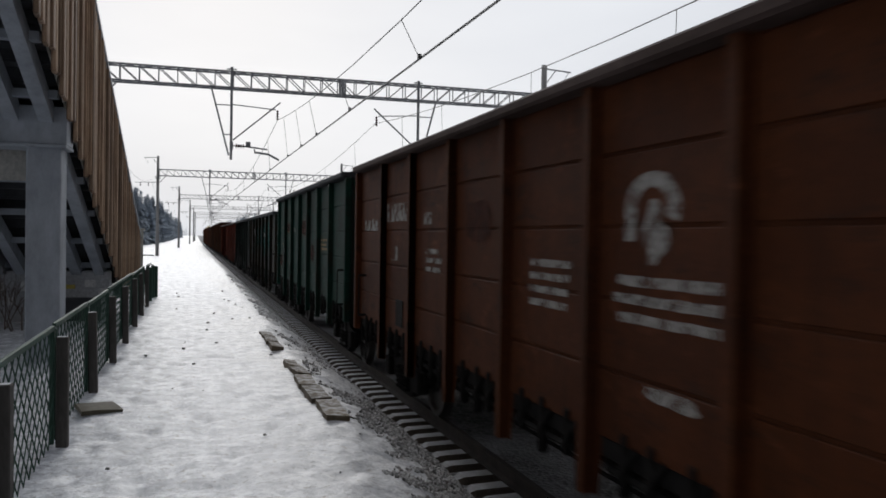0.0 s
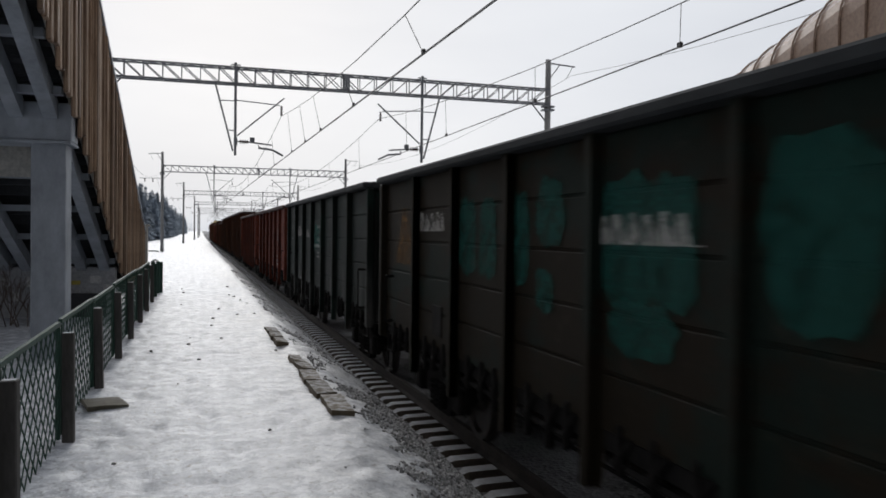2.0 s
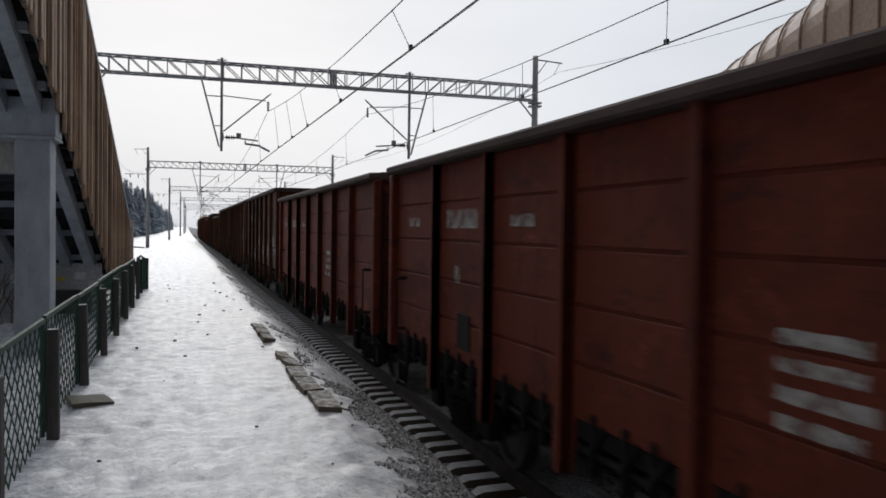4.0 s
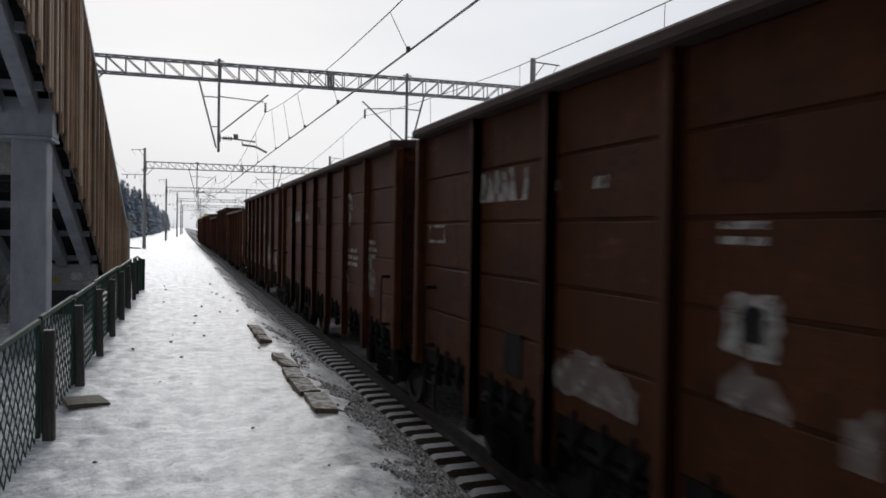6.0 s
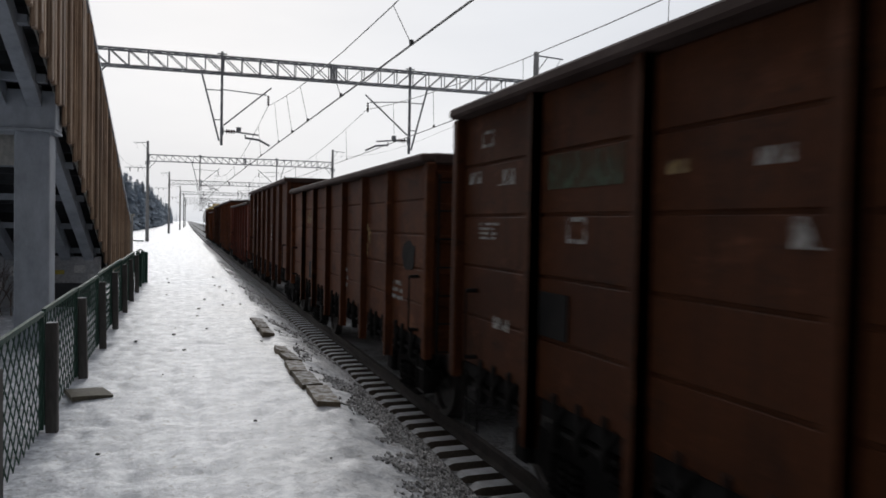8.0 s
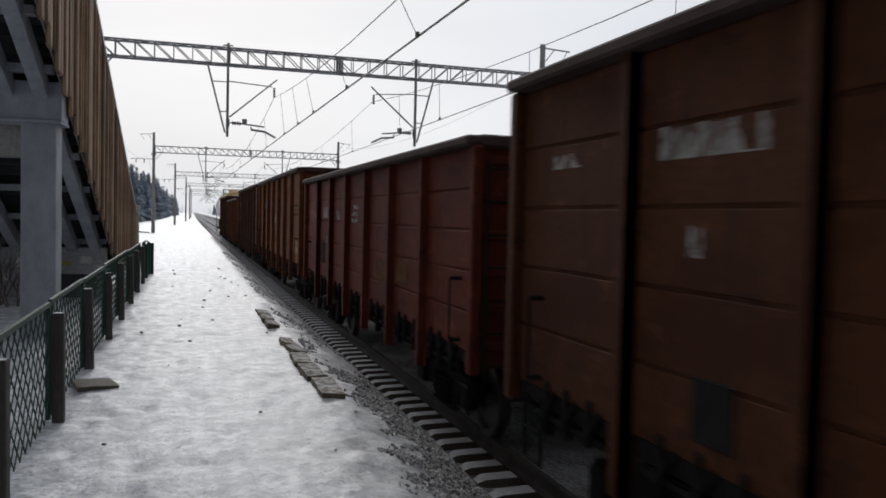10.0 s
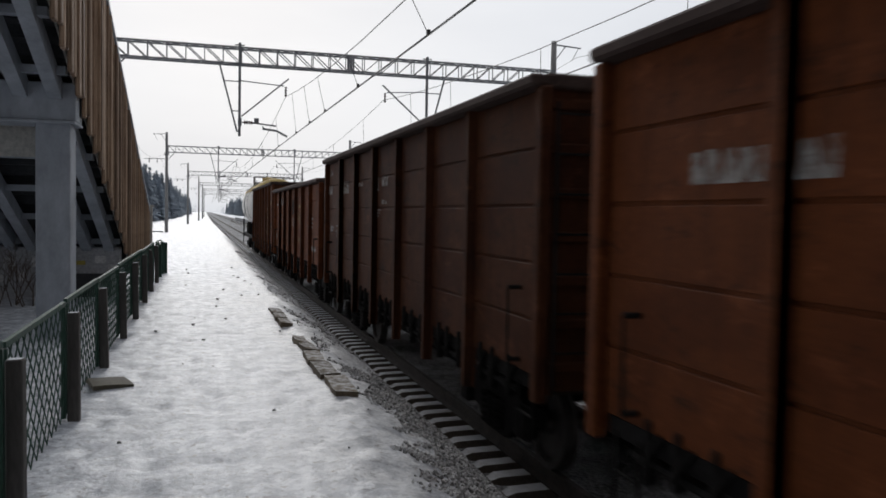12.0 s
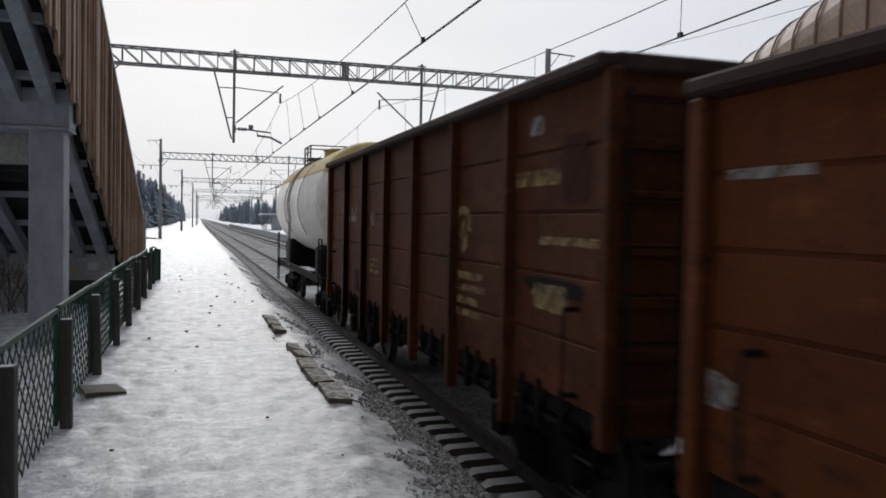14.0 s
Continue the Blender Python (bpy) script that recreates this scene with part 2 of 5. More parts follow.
MAST = surface("concrete_mast", (0.24, 0.235, 0.23), (0.36, 0.35, 0.34), 16, 1.5, 0.85, stretch=(1, 1, 0.2))
WIRE = surface("dull_wire", (0.05, 0.05, 0.052), (0.09, 0.088, 0.086), 10, 2, 0.6, 0.4)
INSUL = surface("brown_glazed_insulator", (0.045, 0.03, 0.028), (0.08, 0.05, 0.045), 10, 3, 0.25)
SOOT = surface("sooty_running_gear", (0.008, 0.0075, 0.0075), (0.02, 0.018, 0.017), 26, 3, 0.8)
TREAD = surface("wheel_steel", (0.05, 0.045, 0.042), (0.1, 0.09, 0.085), 20, 3, 0.45, 0.7)
RIM = surface("frosted_top_chord", (0.05, 0.032, 0.027), (0.09, 0.064, 0.057), 24, 2, 0.8, snow=(1.15, 1.5, 0.25), stretch=(1, 0.4, 1))
RIM_DARK = surface("dark_top_chord", (0.025, 0.028, 0.03), (0.05, 0.053, 0.056), 24, 2, 0.8, snow=(1.15, 1.5, 0.3), stretch=(1, 0.4, 1))


def worn_marking(name, colour, wear=0.55, soft=0.12):
    """Old paint or frost, worn through in flakes to what lies beneath."""
    m, t, p = nodes_of(name)
    big, fine = noise_node(t, 5.5, 8, 0.78), noise_node(t, 30, 5, 0.7)
    c = mixed(t, ramp(t, fine.outputs["Fac"], 0.3, 0.7), tuple(v * 0.6 for v in colour), colour)
    t.links.new(c, p.inputs["Base Color"])
    t.links.new(ramp(t, big.outputs["Fac"], wear - soft, wear + soft, (0.85, 0.85, 0.85, 1), (0, 0, 0, 1)), p.inputs["Alpha"])
    p.inputs["Roughness"].default_value = 0.85
    p.inputs["Specular IOR Level"].default_value = 0.15
    return m


WHITE_MARK = worn_marking("faded_white_marking", (0.52, 0.5, 0.47), 0.53, 0.16)
YELLOW_MARK = worn_marking("faded_cream_marking", (0.48, 0.35, 0.18), 0.53, 0.16)
GREEN_MARK = worn_marking("faded_grey_green_marking", (0.09, 0.11, 0.075))
TEAL_PATCH = worn_marking("fresh_teal_patch", (0.014, 0.082, 0.067), 0.6, 0.1)
RUST_PATCH = worn_marking("rusty_red_patch", (0.075, 0.024, 0.015), 0.57, 0.14)
OCHRE = worn_marking("worn_ochre_paint", (0.2, 0.11, 0.04), 0.53, 0.14)
FROST = worn_marking("frozen_snow_dust", (0.4, 0.36, 0.33), 0.5, 0.24)
BOARD = surface("wet_brown_board", (0.07, 0.06, 0.04), (0.13, 0.115, 0.08), 20, 3, 0.8)
TANK_WHITE = surface("tank_white_paint", (0.84, 0.79, 0.72), (0.88, 0.85, 0.8), 10, 0.7, 0.4, relief=0.08, stretch=(1, 1, 0.4))
TANK_CREAM = surface("tank_cream_top", (0.46, 0.33, 0.12), (0.56, 0.42, 0.18), 10, 0.7, 0.7, relief=0.08)
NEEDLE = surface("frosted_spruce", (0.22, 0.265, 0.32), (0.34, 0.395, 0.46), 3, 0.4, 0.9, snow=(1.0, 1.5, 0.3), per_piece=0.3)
# the same spruce paled further: distance haze painted into its base colour
HAZED_SPRUCE = surface("haze_painted_spruce", (0.34, 0.39, 0.45), (0.46, 0.52, 0.58), 3, 0.4, 0.9, snow=(1.0, 1.5, 0.3))
BARK = surface("bark", (0.05, 0.04, 0.033), (0.09, 0.075, 0.065), 20, 3, 0.9)
TWIG = surface("bare_twigs", (0.09, 0.065, 0.055), (0.17, 0.13, 0.11), 20, 3, 0.9, snow=(0.7, 1.1, 0.7))
for sooty in (SOOT, RIM, RIM_DARK, TANK_CREAM, TANK_WHITE):
    sooty.node_tree.nodes["Principled BSDF"].inputs["Specular IOR Level"].default_value = 0.12
STICKER = surface("old_paper_notice", (0.5, 0.5, 0.5), (0.72, 0.72, 0.7), 20, 4, 0.8)
STICKER_Y = surface("yellow_notice", (0.5, 0.4, 0.08), (0.62, 0.5, 0.14), 20, 4, 0.8)
ROOF_BROWN = surface("brown_ribbed_roof_sheet", (0.27, 0.17, 0.115), (0.36, 0.24, 0.17), 10, 0.8, 0.5, snow=(0.8, 1.15, 1.0))
SHELTER = surface("pale_shelter_wall", (0.4, 0.41, 0.43), (0.52, 0.53, 0.55), 10, 1, 0.8)

PAINTS = {
    "orange": (wagon_paint("orange_brown_wagon_paint", (0.1499, 0.0443, 0.0142), (0.1178, 0.0341, 0.0115), (0.0640, 0.0221, 0.0098), 0, 0.5), RIM),
    "rust": (wagon_paint("dark_rust_wagon_paint", (0.0885, 0.0261, 0.0084), (0.0696, 0.0202, 0.0068), (0.0377, 0.0131, 0.0058), 0, 0.5), RIM),
    "red": (wagon_paint("red_brown_wagon_paint", (0.1375, 0.0292, 0.0149), (0.1045, 0.0220, 0.0121), (0.0510, 0.0161, 0.0117), 0, 0.5), RIM),
    "brown": (wagon_paint("brown_wagon_paint", (0.1163, 0.0380, 0.0138), (0.0901, 0.0287, 0.0109), (0.0450, 0.0187, 0.0101), 0, 0.5), RIM),
    "umber": (wagon_paint("umber_wagon_paint", (0.0734, 0.0239, 0.0087), (0.0569, 0.0181, 0.0069), (0.0284, 0.0119, 0.0064), 0, 0.5), RIM),
    "dark": (wagon_paint("dark_brown_wagon_paint", (0.0867, 0.0300, 0.0127), (0.0651, 0.0209, 0.0093), (0.0292, 0.0133, 0.0091), 0, 0.5), RIM),
    "green": (wagon_paint("green_wagon_paint", (0.0068, 0.0390, 0.0275), (0.0085, 0.0250, 0.0180), (0.0270, 0.0150, 0.0090), 0, 0.52), RIM_DARK),
    "patched": (wagon_paint("patched_teal_wagon_paint", (0.0190, 0.0140, 0.0080), (0.0120, 0.0204, 0.0156), (0.0184, 0.0122, 0.0073), 0, 0.5), RIM_DARK),
    "murky": (wagon_paint("murky_green_wagon_paint", (0.0086, 0.0147, 0.0122), (0.0098, 0.0233, 0.0184), (0.0122, 0.0086, 0.0061), 0.2, 0.55), RIM_DARK),
}


# ---- building helpers ----
def part(name, bm, material, parent=None, label="", m=None, smooth=False):
    me = bpy.data.meshes.new(name)
    if smooth:
        for f in bm.faces:
            f.smooth = True
    bm.to_mesh(me)
    bm.free()
    me.materials.append(material)
    ob = new(name, me)
    ob.parent = parent
    if m is not None:
        ob.matrix_basis = m
    if label:
        tagged(ob, label)
    return ob


def shared(name, me, parent, m):
    ob = new(name, me)
    ob.parent = parent
    ob.matrix_basis = m
    return ob


def add_box(bm, x0, x1, y0, y1, z0, z1, bevel=0.0, m=None):
    r = bmesh.ops.create_cube(bm, size=1)
    vs = r["verts"]
    bmesh.ops.scale(bm, vec=(x1 - x0, y1 - y0, z1 - z0), verts=vs)
    bmesh.ops.translate(bm, vec=((x0 + x1) / 2, (y0 + y1) / 2, (z0 + z1) / 2), verts=vs)
    if bevel:
        es = list({e for v in vs for e in v.link_edges})
        r = bmesh.ops.bevel(bm, geom=es, offset=bevel, segments=1, affect="EDGES")
        vs = list({v for f in r["faces"] for v in f.verts} | {v for v in vs if v.is_valid})
    if m is not None:
        bmesh.ops.transform(bm, matrix=m, verts=vs)
    return vs


def box(x0, x1, y0, y1, z0, z1, bevel=0.0):
    bm = bmesh.new()
    add_box(bm, x0, x1, y0, y1, z0, z1, bevel)
    return bm


def add_rod(bm, a, b, r, sides=6, r2=None):
    """A straight bar of round section between two points."""
    a, b = Vector(a), Vector(b)
    q = (b - a).to_track_quat("Z", "Y").to_matrix()
    rings = []
    for p, rad in ((a, r), (b, r if r2 is None else r2)):
        rings.append([bm.verts.new(p + q @ Vector((rad * math.cos(i * math.tau / sides), rad * math.sin(i * math.tau / sides), 0))) for i in range(sides)])
    for i in range(sides):
        j = (i + 1) % sides
        bm.faces.new((rings[0][i], rings[0][j], rings[1][j], rings[1][i]))
    bm.faces.new(rings[0][::-1])
    bm.faces.new(rings[1])


def add_bar(bm, a, b, w, h):
    """A straight bar of rectangular section w by h between two points."""
    a, b = Vector(a), Vector(b)
    q = (b - a).to_track_quat("Z", "Y").to_matrix()
    c = ((-w, -h), (w, -h), (w, h), (-w, h))
    rings = [[bm.verts.new(p + q @ Vector((x / 2, y / 2, 0))) for x, y in c] for p in (a, b)]
    for i in range(4):
        j = (i + 1) % 4
        bm.faces.new((rings[0][i], rings[0][j], rings[1][j], rings[1][i]))
    bm.faces.new(rings[0][::-1])
    bm.faces.new(rings[1])


def rod(a, b, r, sides=6, r2=None):
    bm = bmesh.new()
    add_rod(bm, a, b, r, sides, r2)
    return bm


def path_tube(points, r, sides=5):
    bm = bmesh.new()
    prev = None
    for i, p in enumerate(points):
        d = Vector(points[min(i + 1, len(points) - 1)]) - Vector(points[max(i - 1, 0)])
        q = d.to_track_quat("Z", "Y").to_matrix()
        ring = [bm.verts.new(Vector(p) + q @ Vector((r * math.cos(k * math.tau / sides), r * math.sin(k * math.tau / sides), 0))) for k in range(sides)]
        if prev:
            for k in range(sides):
                j = (k + 1) % sides
                bm.faces.new((prev[k], prev[j], ring[j], ring[k]))
        prev = ring
    return bm


def lathe(profile, segments=24, axis="Z"):
    """A body of revolution from (radius, height) pairs."""
    bm = bmesh.new()
    rings = []
    for r, h in profile:
        rings.append([bm.verts.new((r * math.cos(i * math.tau / segments), r * math.sin(i * math.tau / segments), h)) for i in range(segments)])
    for a, b in zip(rings, rings[1:]):
        for i in range(segments):
            j = (i + 1) % segments
            bm.faces.new((a[i], a[j], b[j], b[i]))
    bm.faces.new(rings[0][::-1])
    bm.faces.new(rings[-1])
    if axis == "Y":
        bmesh.ops.rotate(bm, matrix=Matrix.Rotation(radians(-90), 3, "X"), verts=bm.verts)
    if axis == "X":
        bmesh.ops.rotate(bm, matrix=Matrix.Rotation(radians(90), 3, "Y"), verts=bm.verts)
    return bm


def empty(name, m=None, parent=None):
    ob = new(name)
    ob.empty_display_size = 0.2
    ob.parent = parent
    if m is not None:
        ob.matrix_basis = m
    return ob


# ---- the line of the railway ----
RAIL_TOP, TRACK, TRACK_FAR = -0.98, 4.41, 9.8
BEND_AT, BEND_R, BEND_END = 50.0, 60000.0, 420.0


def along(x, s, z):
    """The point x to the right of the line at s metres along it; the line bends gently to the right past BEND_AT."""
    a = max(0.0, min(s, BEND_END) - BEND_AT) / BEND_R
    rest = max(0.0, s - BEND_END)
    cx = BEND_R * (1 - math.cos(a)) + rest * math.sin(a)
    cy = (s if s < BEND_AT else BEND_AT + BEND_R * math.sin(a) + rest * math.cos(a))
    return Vector((cx + x * math.cos(a), cy - x * math.sin(a), z))


def on_line(x, s, z):
    a = max(0.0, min(s, BEND_END) - BEND_AT) / BEND_R
    return Matrix.Translation(along(x, s, z)) @ pose(0, 0, 0, 0, 0, -math.degrees(a))


# ---- ground ----
def ground_height(x, s):
    """Platform plateau, its broken shoulder, the ballast beds and the open land, by place across and along the line."""
    end = min(1.0, max(0.0, (s - 62) / 16))
    top = -1.25 * end
    wob = 0.10 * noise.noise(Vector((x * 0.2, s * 0.45, 0))) + 0.05 * noise.noise(Vector((x, s * 1.7, 3)))
    edge = 1.30 + wob - 0.11 * min(3.5, max(0.0, 7.2 - s))
    if x < edge:
        z = top
        if x < -3.2:
            z = top - min(0.9, (-3.2 - x) * 0.05) * (1 - end)
        foot = -max(0.0, noise.noise(Vector((x * 4.6, s * 3.8, 1))) - 0.08)
        return z + 0.06 * foot + 0.008 * noise.noise(Vector((x * 7, s * 6, 2))) + 0.03 * noise.noise(Vector((x * 0.6, s * 0.6, 5)))
    if x < 2.95:
        u = (x - edge) / (2.95 - edge)
        return top + (-1.22 - top) * u ** 1.8 + 0.035 * noise.noise(Vector((x * 3, s * 3, 0))) + 0.02 * noise.noise(Vector((x * 9, s * 8, 4)))
    if x < 12.0:
        mid = abs(x - (TRACK + TRACK_FAR) / 2)
        return -1.255 - (0.06 if mid < 1.2 else 0.0) + 0.02 * noise.noise(Vector((x * 3, s * 3, 0)))
    if x < 14:
        return -1.24
    return -1.4


def strip(name, xs, ss, material):
    bm = bmesh.new()
    grid = [[bm.verts.new(along(x, s, ground_height(x, s))) for x in xs] for s in ss]
    for a, b in zip(grid, grid[1:]):
        for i in range(len(xs) - 1):
            f = bm.faces.new((a[i], a[i + 1], b[i + 1], b[i]))
            f.smooth = True
    return part(name, bm, material)


def span(a, b, step):
    n = max(1, round((b - a) / step))
    return [a + (b - a) * i / n for i in range(n + 1)]


SS = span(-40, 0, 4) + span(0, 18, 0.09)[1:] + span(18, 30, 0.25)[1:] + span(30, 90, 1)[1:] + span(90, 420, 15)[1:] + [700, 1200, 2500]


def build_ground():
    xs_l = [-1500, -600, -200, -80, -40, -20, -12] + span(-8, -1.5, 0.5) + span(-1.5, 3.0, 0.065)[1:]
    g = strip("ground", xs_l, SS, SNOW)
    tagged(g, "trodden grey-white snow on the platform, gritty towards the rails", "ground", kind="structure")
    xs_m = span(3.0, 14, 0.3)
    g = strip("trackbed", xs_m, SS, BALLAST)
    tagged(g, "dark crushed-stone ballast dusted with snow", "track bed", kind="structure")
    bm = bmesh.new()
    xs_i = span(TRACK - 0.71, TRACK + 0.71, 0.142)
    ss_i = span(1, 20, 0.2) + span(20, 60, 1)[1:] + span(60, 300, 10)[1:]
    grid = [[bm.verts.new(along(x, s, -1.145 - 0.25 * max(0, abs(x - TRACK) - 0.66) + 0.012 * noise.noise(Vector((x * 5, s * 5, 1))))) for x in xs_i] for s in ss_i]
    for a, b in zip(grid, grid[1:]):
        for i in range(len(xs_i) - 1):
            bm.faces.new((a[i], a[i + 1], b[i + 1], b[i]))
    tagged(part("ballast_infill", bm, BALLAST), "dark ballast and frozen dust filling the space between the rails", "track bed", kind="structure")
    g = strip("ground_far", [14, 16, 20, 30, 60, 150, 500, 1500], SS, FAR_SNOW)
    tagged(g, "open snow field beyond the tracks", "ground", kind="structure")


build_ground()


# ---- tracks ----
def sleeper_mesh():
    """A concrete sleeper, 2.7 m long, with sloping flanks and lower middle."""
    bm = bmesh.new()
    rings = []
    for x, w, h in ((-1.36, 0.06, 0.09), (-1.33, 0.1, 0.16), (-1.24, 0.13, 0.2), (-0.8, 0.135, 0.21), (-0.4, 0.11, 0.16), (0.4, 0.11, 0.16), (0.8, 0.135, 0.21), (1.24, 0.13, 0.2), (1.33, 0.1, 0.16), (1.36, 0.06, 0.09)):
        rings.append([bm.verts.new(v) for v in ((x, -w - 0.02, -0.16), (x, -w + 0.02, h - 0.11), (x, w - 0.02, h - 0.11), (x, w + 0.02, -0.16))])
    for a, b in zip(rings, rings[1:]):
        for i in range(3):
            bm.faces.new((a[i], b[i], b[i + 1], a[i + 1]))
    bm.faces.new(rings[0])
    bm.faces.new(rings[-1][::-1])
    bmesh.ops.recalc_face_normals(bm, faces=bm.faces)
    me = bpy.data.meshes.new("sleeper")
    bm.to_mesh(me)
    bm.free()
    me.materials.append(SLEEPER)
    return me


def rail_bm(x, s0, s1):
    sec = ((-0.075, -0.18), (-0.075, -0.165), (-0.012, -0.14), (-0.01, -0.05), (-0.036, -0.035), (-0.036, 0), (0.036, 0), (0.036, -0.035), (0.01, -0.05), (0.012, -0.14), (0.075, -0.165), (0.075, -0.18))
    bm = bmesh.new()
    prev = None
    for s in span(s0, 50, 10) + span(50, s1, 10)[1:]:
        ring = [bm.verts.new(along(x + u, s, RAIL_TOP + v)) for u, v in sec]
        if prev:
            for i in range(len(sec)):
                j = (i + 1) % len(sec)
                bm.faces.new((prev[i], ring[i], ring[j], prev[j]))
        prev = ring
    bmesh.ops.recalc_face_normals(bm, faces=bm.faces)
    return bm


SLEEPER_ME = sleeper_mesh()


def build_track(name, x, label, s_parts):
    t = tagged(empty(name), label, "railway track", "railway tracks", "structure")
    for side in (-0.795, 0.795):
        part("rail", rail_bm(x + side, -40, 600), RAIL, t)
    pitch = 0.49
    rng = random.Random(4)
    for i in range(s_parts):
        s = -2.0 + i * pitch
        shared("sleeper", SLEEPER_ME, t, on_line(x + rng.uniform(-0.02, 0.02), s + rng.uniform(-0.02, 0.02), -1.26) @ pose(0, 0, 0, 0, 0, rng.uniform(-0.6, 0.6)))
    bm = bmesh.new()
    s = -2.0 + s_parts * pitch
    while s < 260:
        add_box(bm, -1.35, 1.35, -0.12, 0.12, -0.1, 0.1, 0, on_line(x, s, -1.26))
        s += pitch
    tagged(part("sleepers_beyond", bm, SLEEPER, t), kind="stuff")
    return t


build_track("track_near", TRACK, "steel rails on snow-dusted concrete sleepers", 190)
build_track("track_opposite", TRACK_FAR, "steel rails on snowy concrete sleepers beyond the train", 120)


# ---- covered staircase beside the platform ----
STAIR_X, STAIR_K, STAIR_G = -1.815, 0.025, 0.422
STAIR_TURN = -math.degrees(math.atan(STAIR_K))


def stair_low(y):
    return 8.13 - STAIR_G * y


def build_staircase():
    """Sloping flight: slatted side, steel stringers with cross ribs and dark decking under it, on a column with a cross-beam."""
    st = tagged(empty("covered_staircase", pose(STAIR_X, 0, 0, 0, 0, STAIR_TURN)), "covered footbridge staircase with brown slatted side on grey steel", "staircase")
    # side slats: x is the side's plane, y along it
    rng = random.Random(7)
    y, pitch, k = -1.0, 0.25, 0
    slat_me = {}
    while y < 22.2:
        yb = -1.0 + (k // 2) * 2 * pitch + pitch
        z0, z1 = max(stair_low(yb), 0.42), stair_low(y) + 2.83
        length = round(z1 - z0, 2)
        if length not in slat_me:
            bm = box(-0.03, 0.03, -0.108, 0.108, 0, length, 0.012)
            me = bpy.data.meshes.new("slat")
            bm.to_mesh(me)
            bm.free()
            me.materials.append(WOOD)
            slat_me[length] = me
        shared("slat", slat_me[length], st, pose(rng.uniform(-0.012, 0.012), y, z0 + rng.uniform(-0.03, 0.03), 0, 0, 7 + rng.uniform(-4, 4)))
        y += pitch
        k += 1
    # sheet behind the slats
    bm = bmesh.new()
    add_bar(bm, (-0.06, -1, stair_low(-1) + 1.43), (-0.06, 18.2, stair_low(18.2) + 1.43), 0.02, 2.7 * math.cos(math.atan(STAIR_G)))
    part("side_sheet", bm, PALE_WALL, st)
    bm = bmesh.new()
    add_bar(bm, (0.0, -1, stair_low(-1) + 2.86), (0.0, 22.3, stair_low(22.3) + 2.86), 0.09, 0.07)
    part("handrail", bm, STEEL_GREY, st)
    bm = box(-0.08, 0.08, 22.2, 22.34, -0.05, 1.78, 0.01)
    add_box(bm, -0.12, 0.12, 22.16, 22.38, 1.78, 1.83, 0.01)
    part("end_post", bm, PALE_WALL, st)
    # stringers
    for x in (-0.29, -0.7, -1.66, -2.0, -2.9, -3.3):
        bm = bmesh.new()
        add_bar(bm, (x, -1, stair_low(-1) + 0.02), (x, 18.9, stair_low(18.9) + 0.02), 0.17, 0.24)
        part("stringer", bm, STEEL_GREY, st)
    # cross ribs
    for i in range(17):
        yy = 0.1 + i * 1.12
        bm = bmesh.new()
        add_bar(bm, (-3.5, yy, stair_low(yy) + 0.08), (-0.1, yy, stair_low(yy) + 0.08), 0.16, 0.1)
        part("cross_rib", bm, STEEL_GREY, st)
    # stepped decking
    bm = box(-3.58, -0.07, 0, 0.36, -0.05, 0)
    add_box(bm, -3.58, -0.07, 0.345, 0.365, -0.17, -0.002)
    tread = bpy.data.meshes.new("tread")
    bm.to_mesh(tread)
    bm.free()
    tread.materials.append(STEEL_DARK)
    yy = -1.0
    while yy < 19.0:
        shared("tread", tread, st, pose(0, yy, stair_low(yy) + 0.26))
        yy += 0.36
    # cladding of the other side and the roof
    bm = bmesh.new()
    add_bar(bm, (-3.64, -1, stair_low(-1) + 1.43), (-3.64, 18.5, stair_low(18.5) + 1.43), 0.05, 2.6)
    part("far_side", bm, WOOD, st)
    # cross-beam and column
    bm = box(-3.8, -0.04, 11.6, 12.1, 2.84, 3.34, 0.012)
    add_box(bm, -3.8, -0.04, 11.54, 12.16, 2.8, 2.838, 0.004)
    part("cross_beam", bm, STEEL_GREY, st)
    part("column", box(-0.53, -0.11, 11.62, 12.06, -0.12, 2.81, 0.012), STEEL_GREY, st, "grey painted square steel column")
    part("column", box(-3.5, -3.08, 11.62, 12.06, -0.3, 2.81, 0.012), STEEL_GREY, st, "grey painted square steel column")
    # foot wall with notices
    wall = part("foot_wall", box(-3.7, -0.1, 16.9, 17.2, -0.2, 0.96, 0.01), CONCRETE, st, "stained grey concrete foot of the stairs with old notices")
    # dark panel in place of a hole, its colour standing for the shade inside
    bm = box(-1.3, -0.25, 16.84, 16.9, -0.1, 0.45)
    part("dark_opening", bm, STEEL_DARK, wall)
    for x, z, w, h, mt in ((-2.4, 0.45, 0.24, 0.2, STICKER), (-2.05, 0.5, 0.2, 0.16, STICKER), (-1.55, 0.52, 0.22, 0.2, STICKER), (-1.15, 0.53, 0.24, 0.22, STICKER), (-0.8, 0.5, 0.16, 0.08, STICKER_Y), (-0.45, 0.56, 0.2, 0.14, STICKER), (-1.3, 0.3, 0.14, 0.18, STICKER), (-1.0, 0.34, 0.13, 0.1, STICKER), (-2.25, 0.2, 0.2, 0.12, STICKER), (-1.85, 0.24, 0.12, 0.16, STICKER), (-0.25, 0.42, 0.12, 0.1, STICKER)):
        part("notice", box(x - w / 2, x + w / 2, 16.885, 16.897, z + 0.16 - h / 2, z + 0.16 + h / 2), mt, wall)
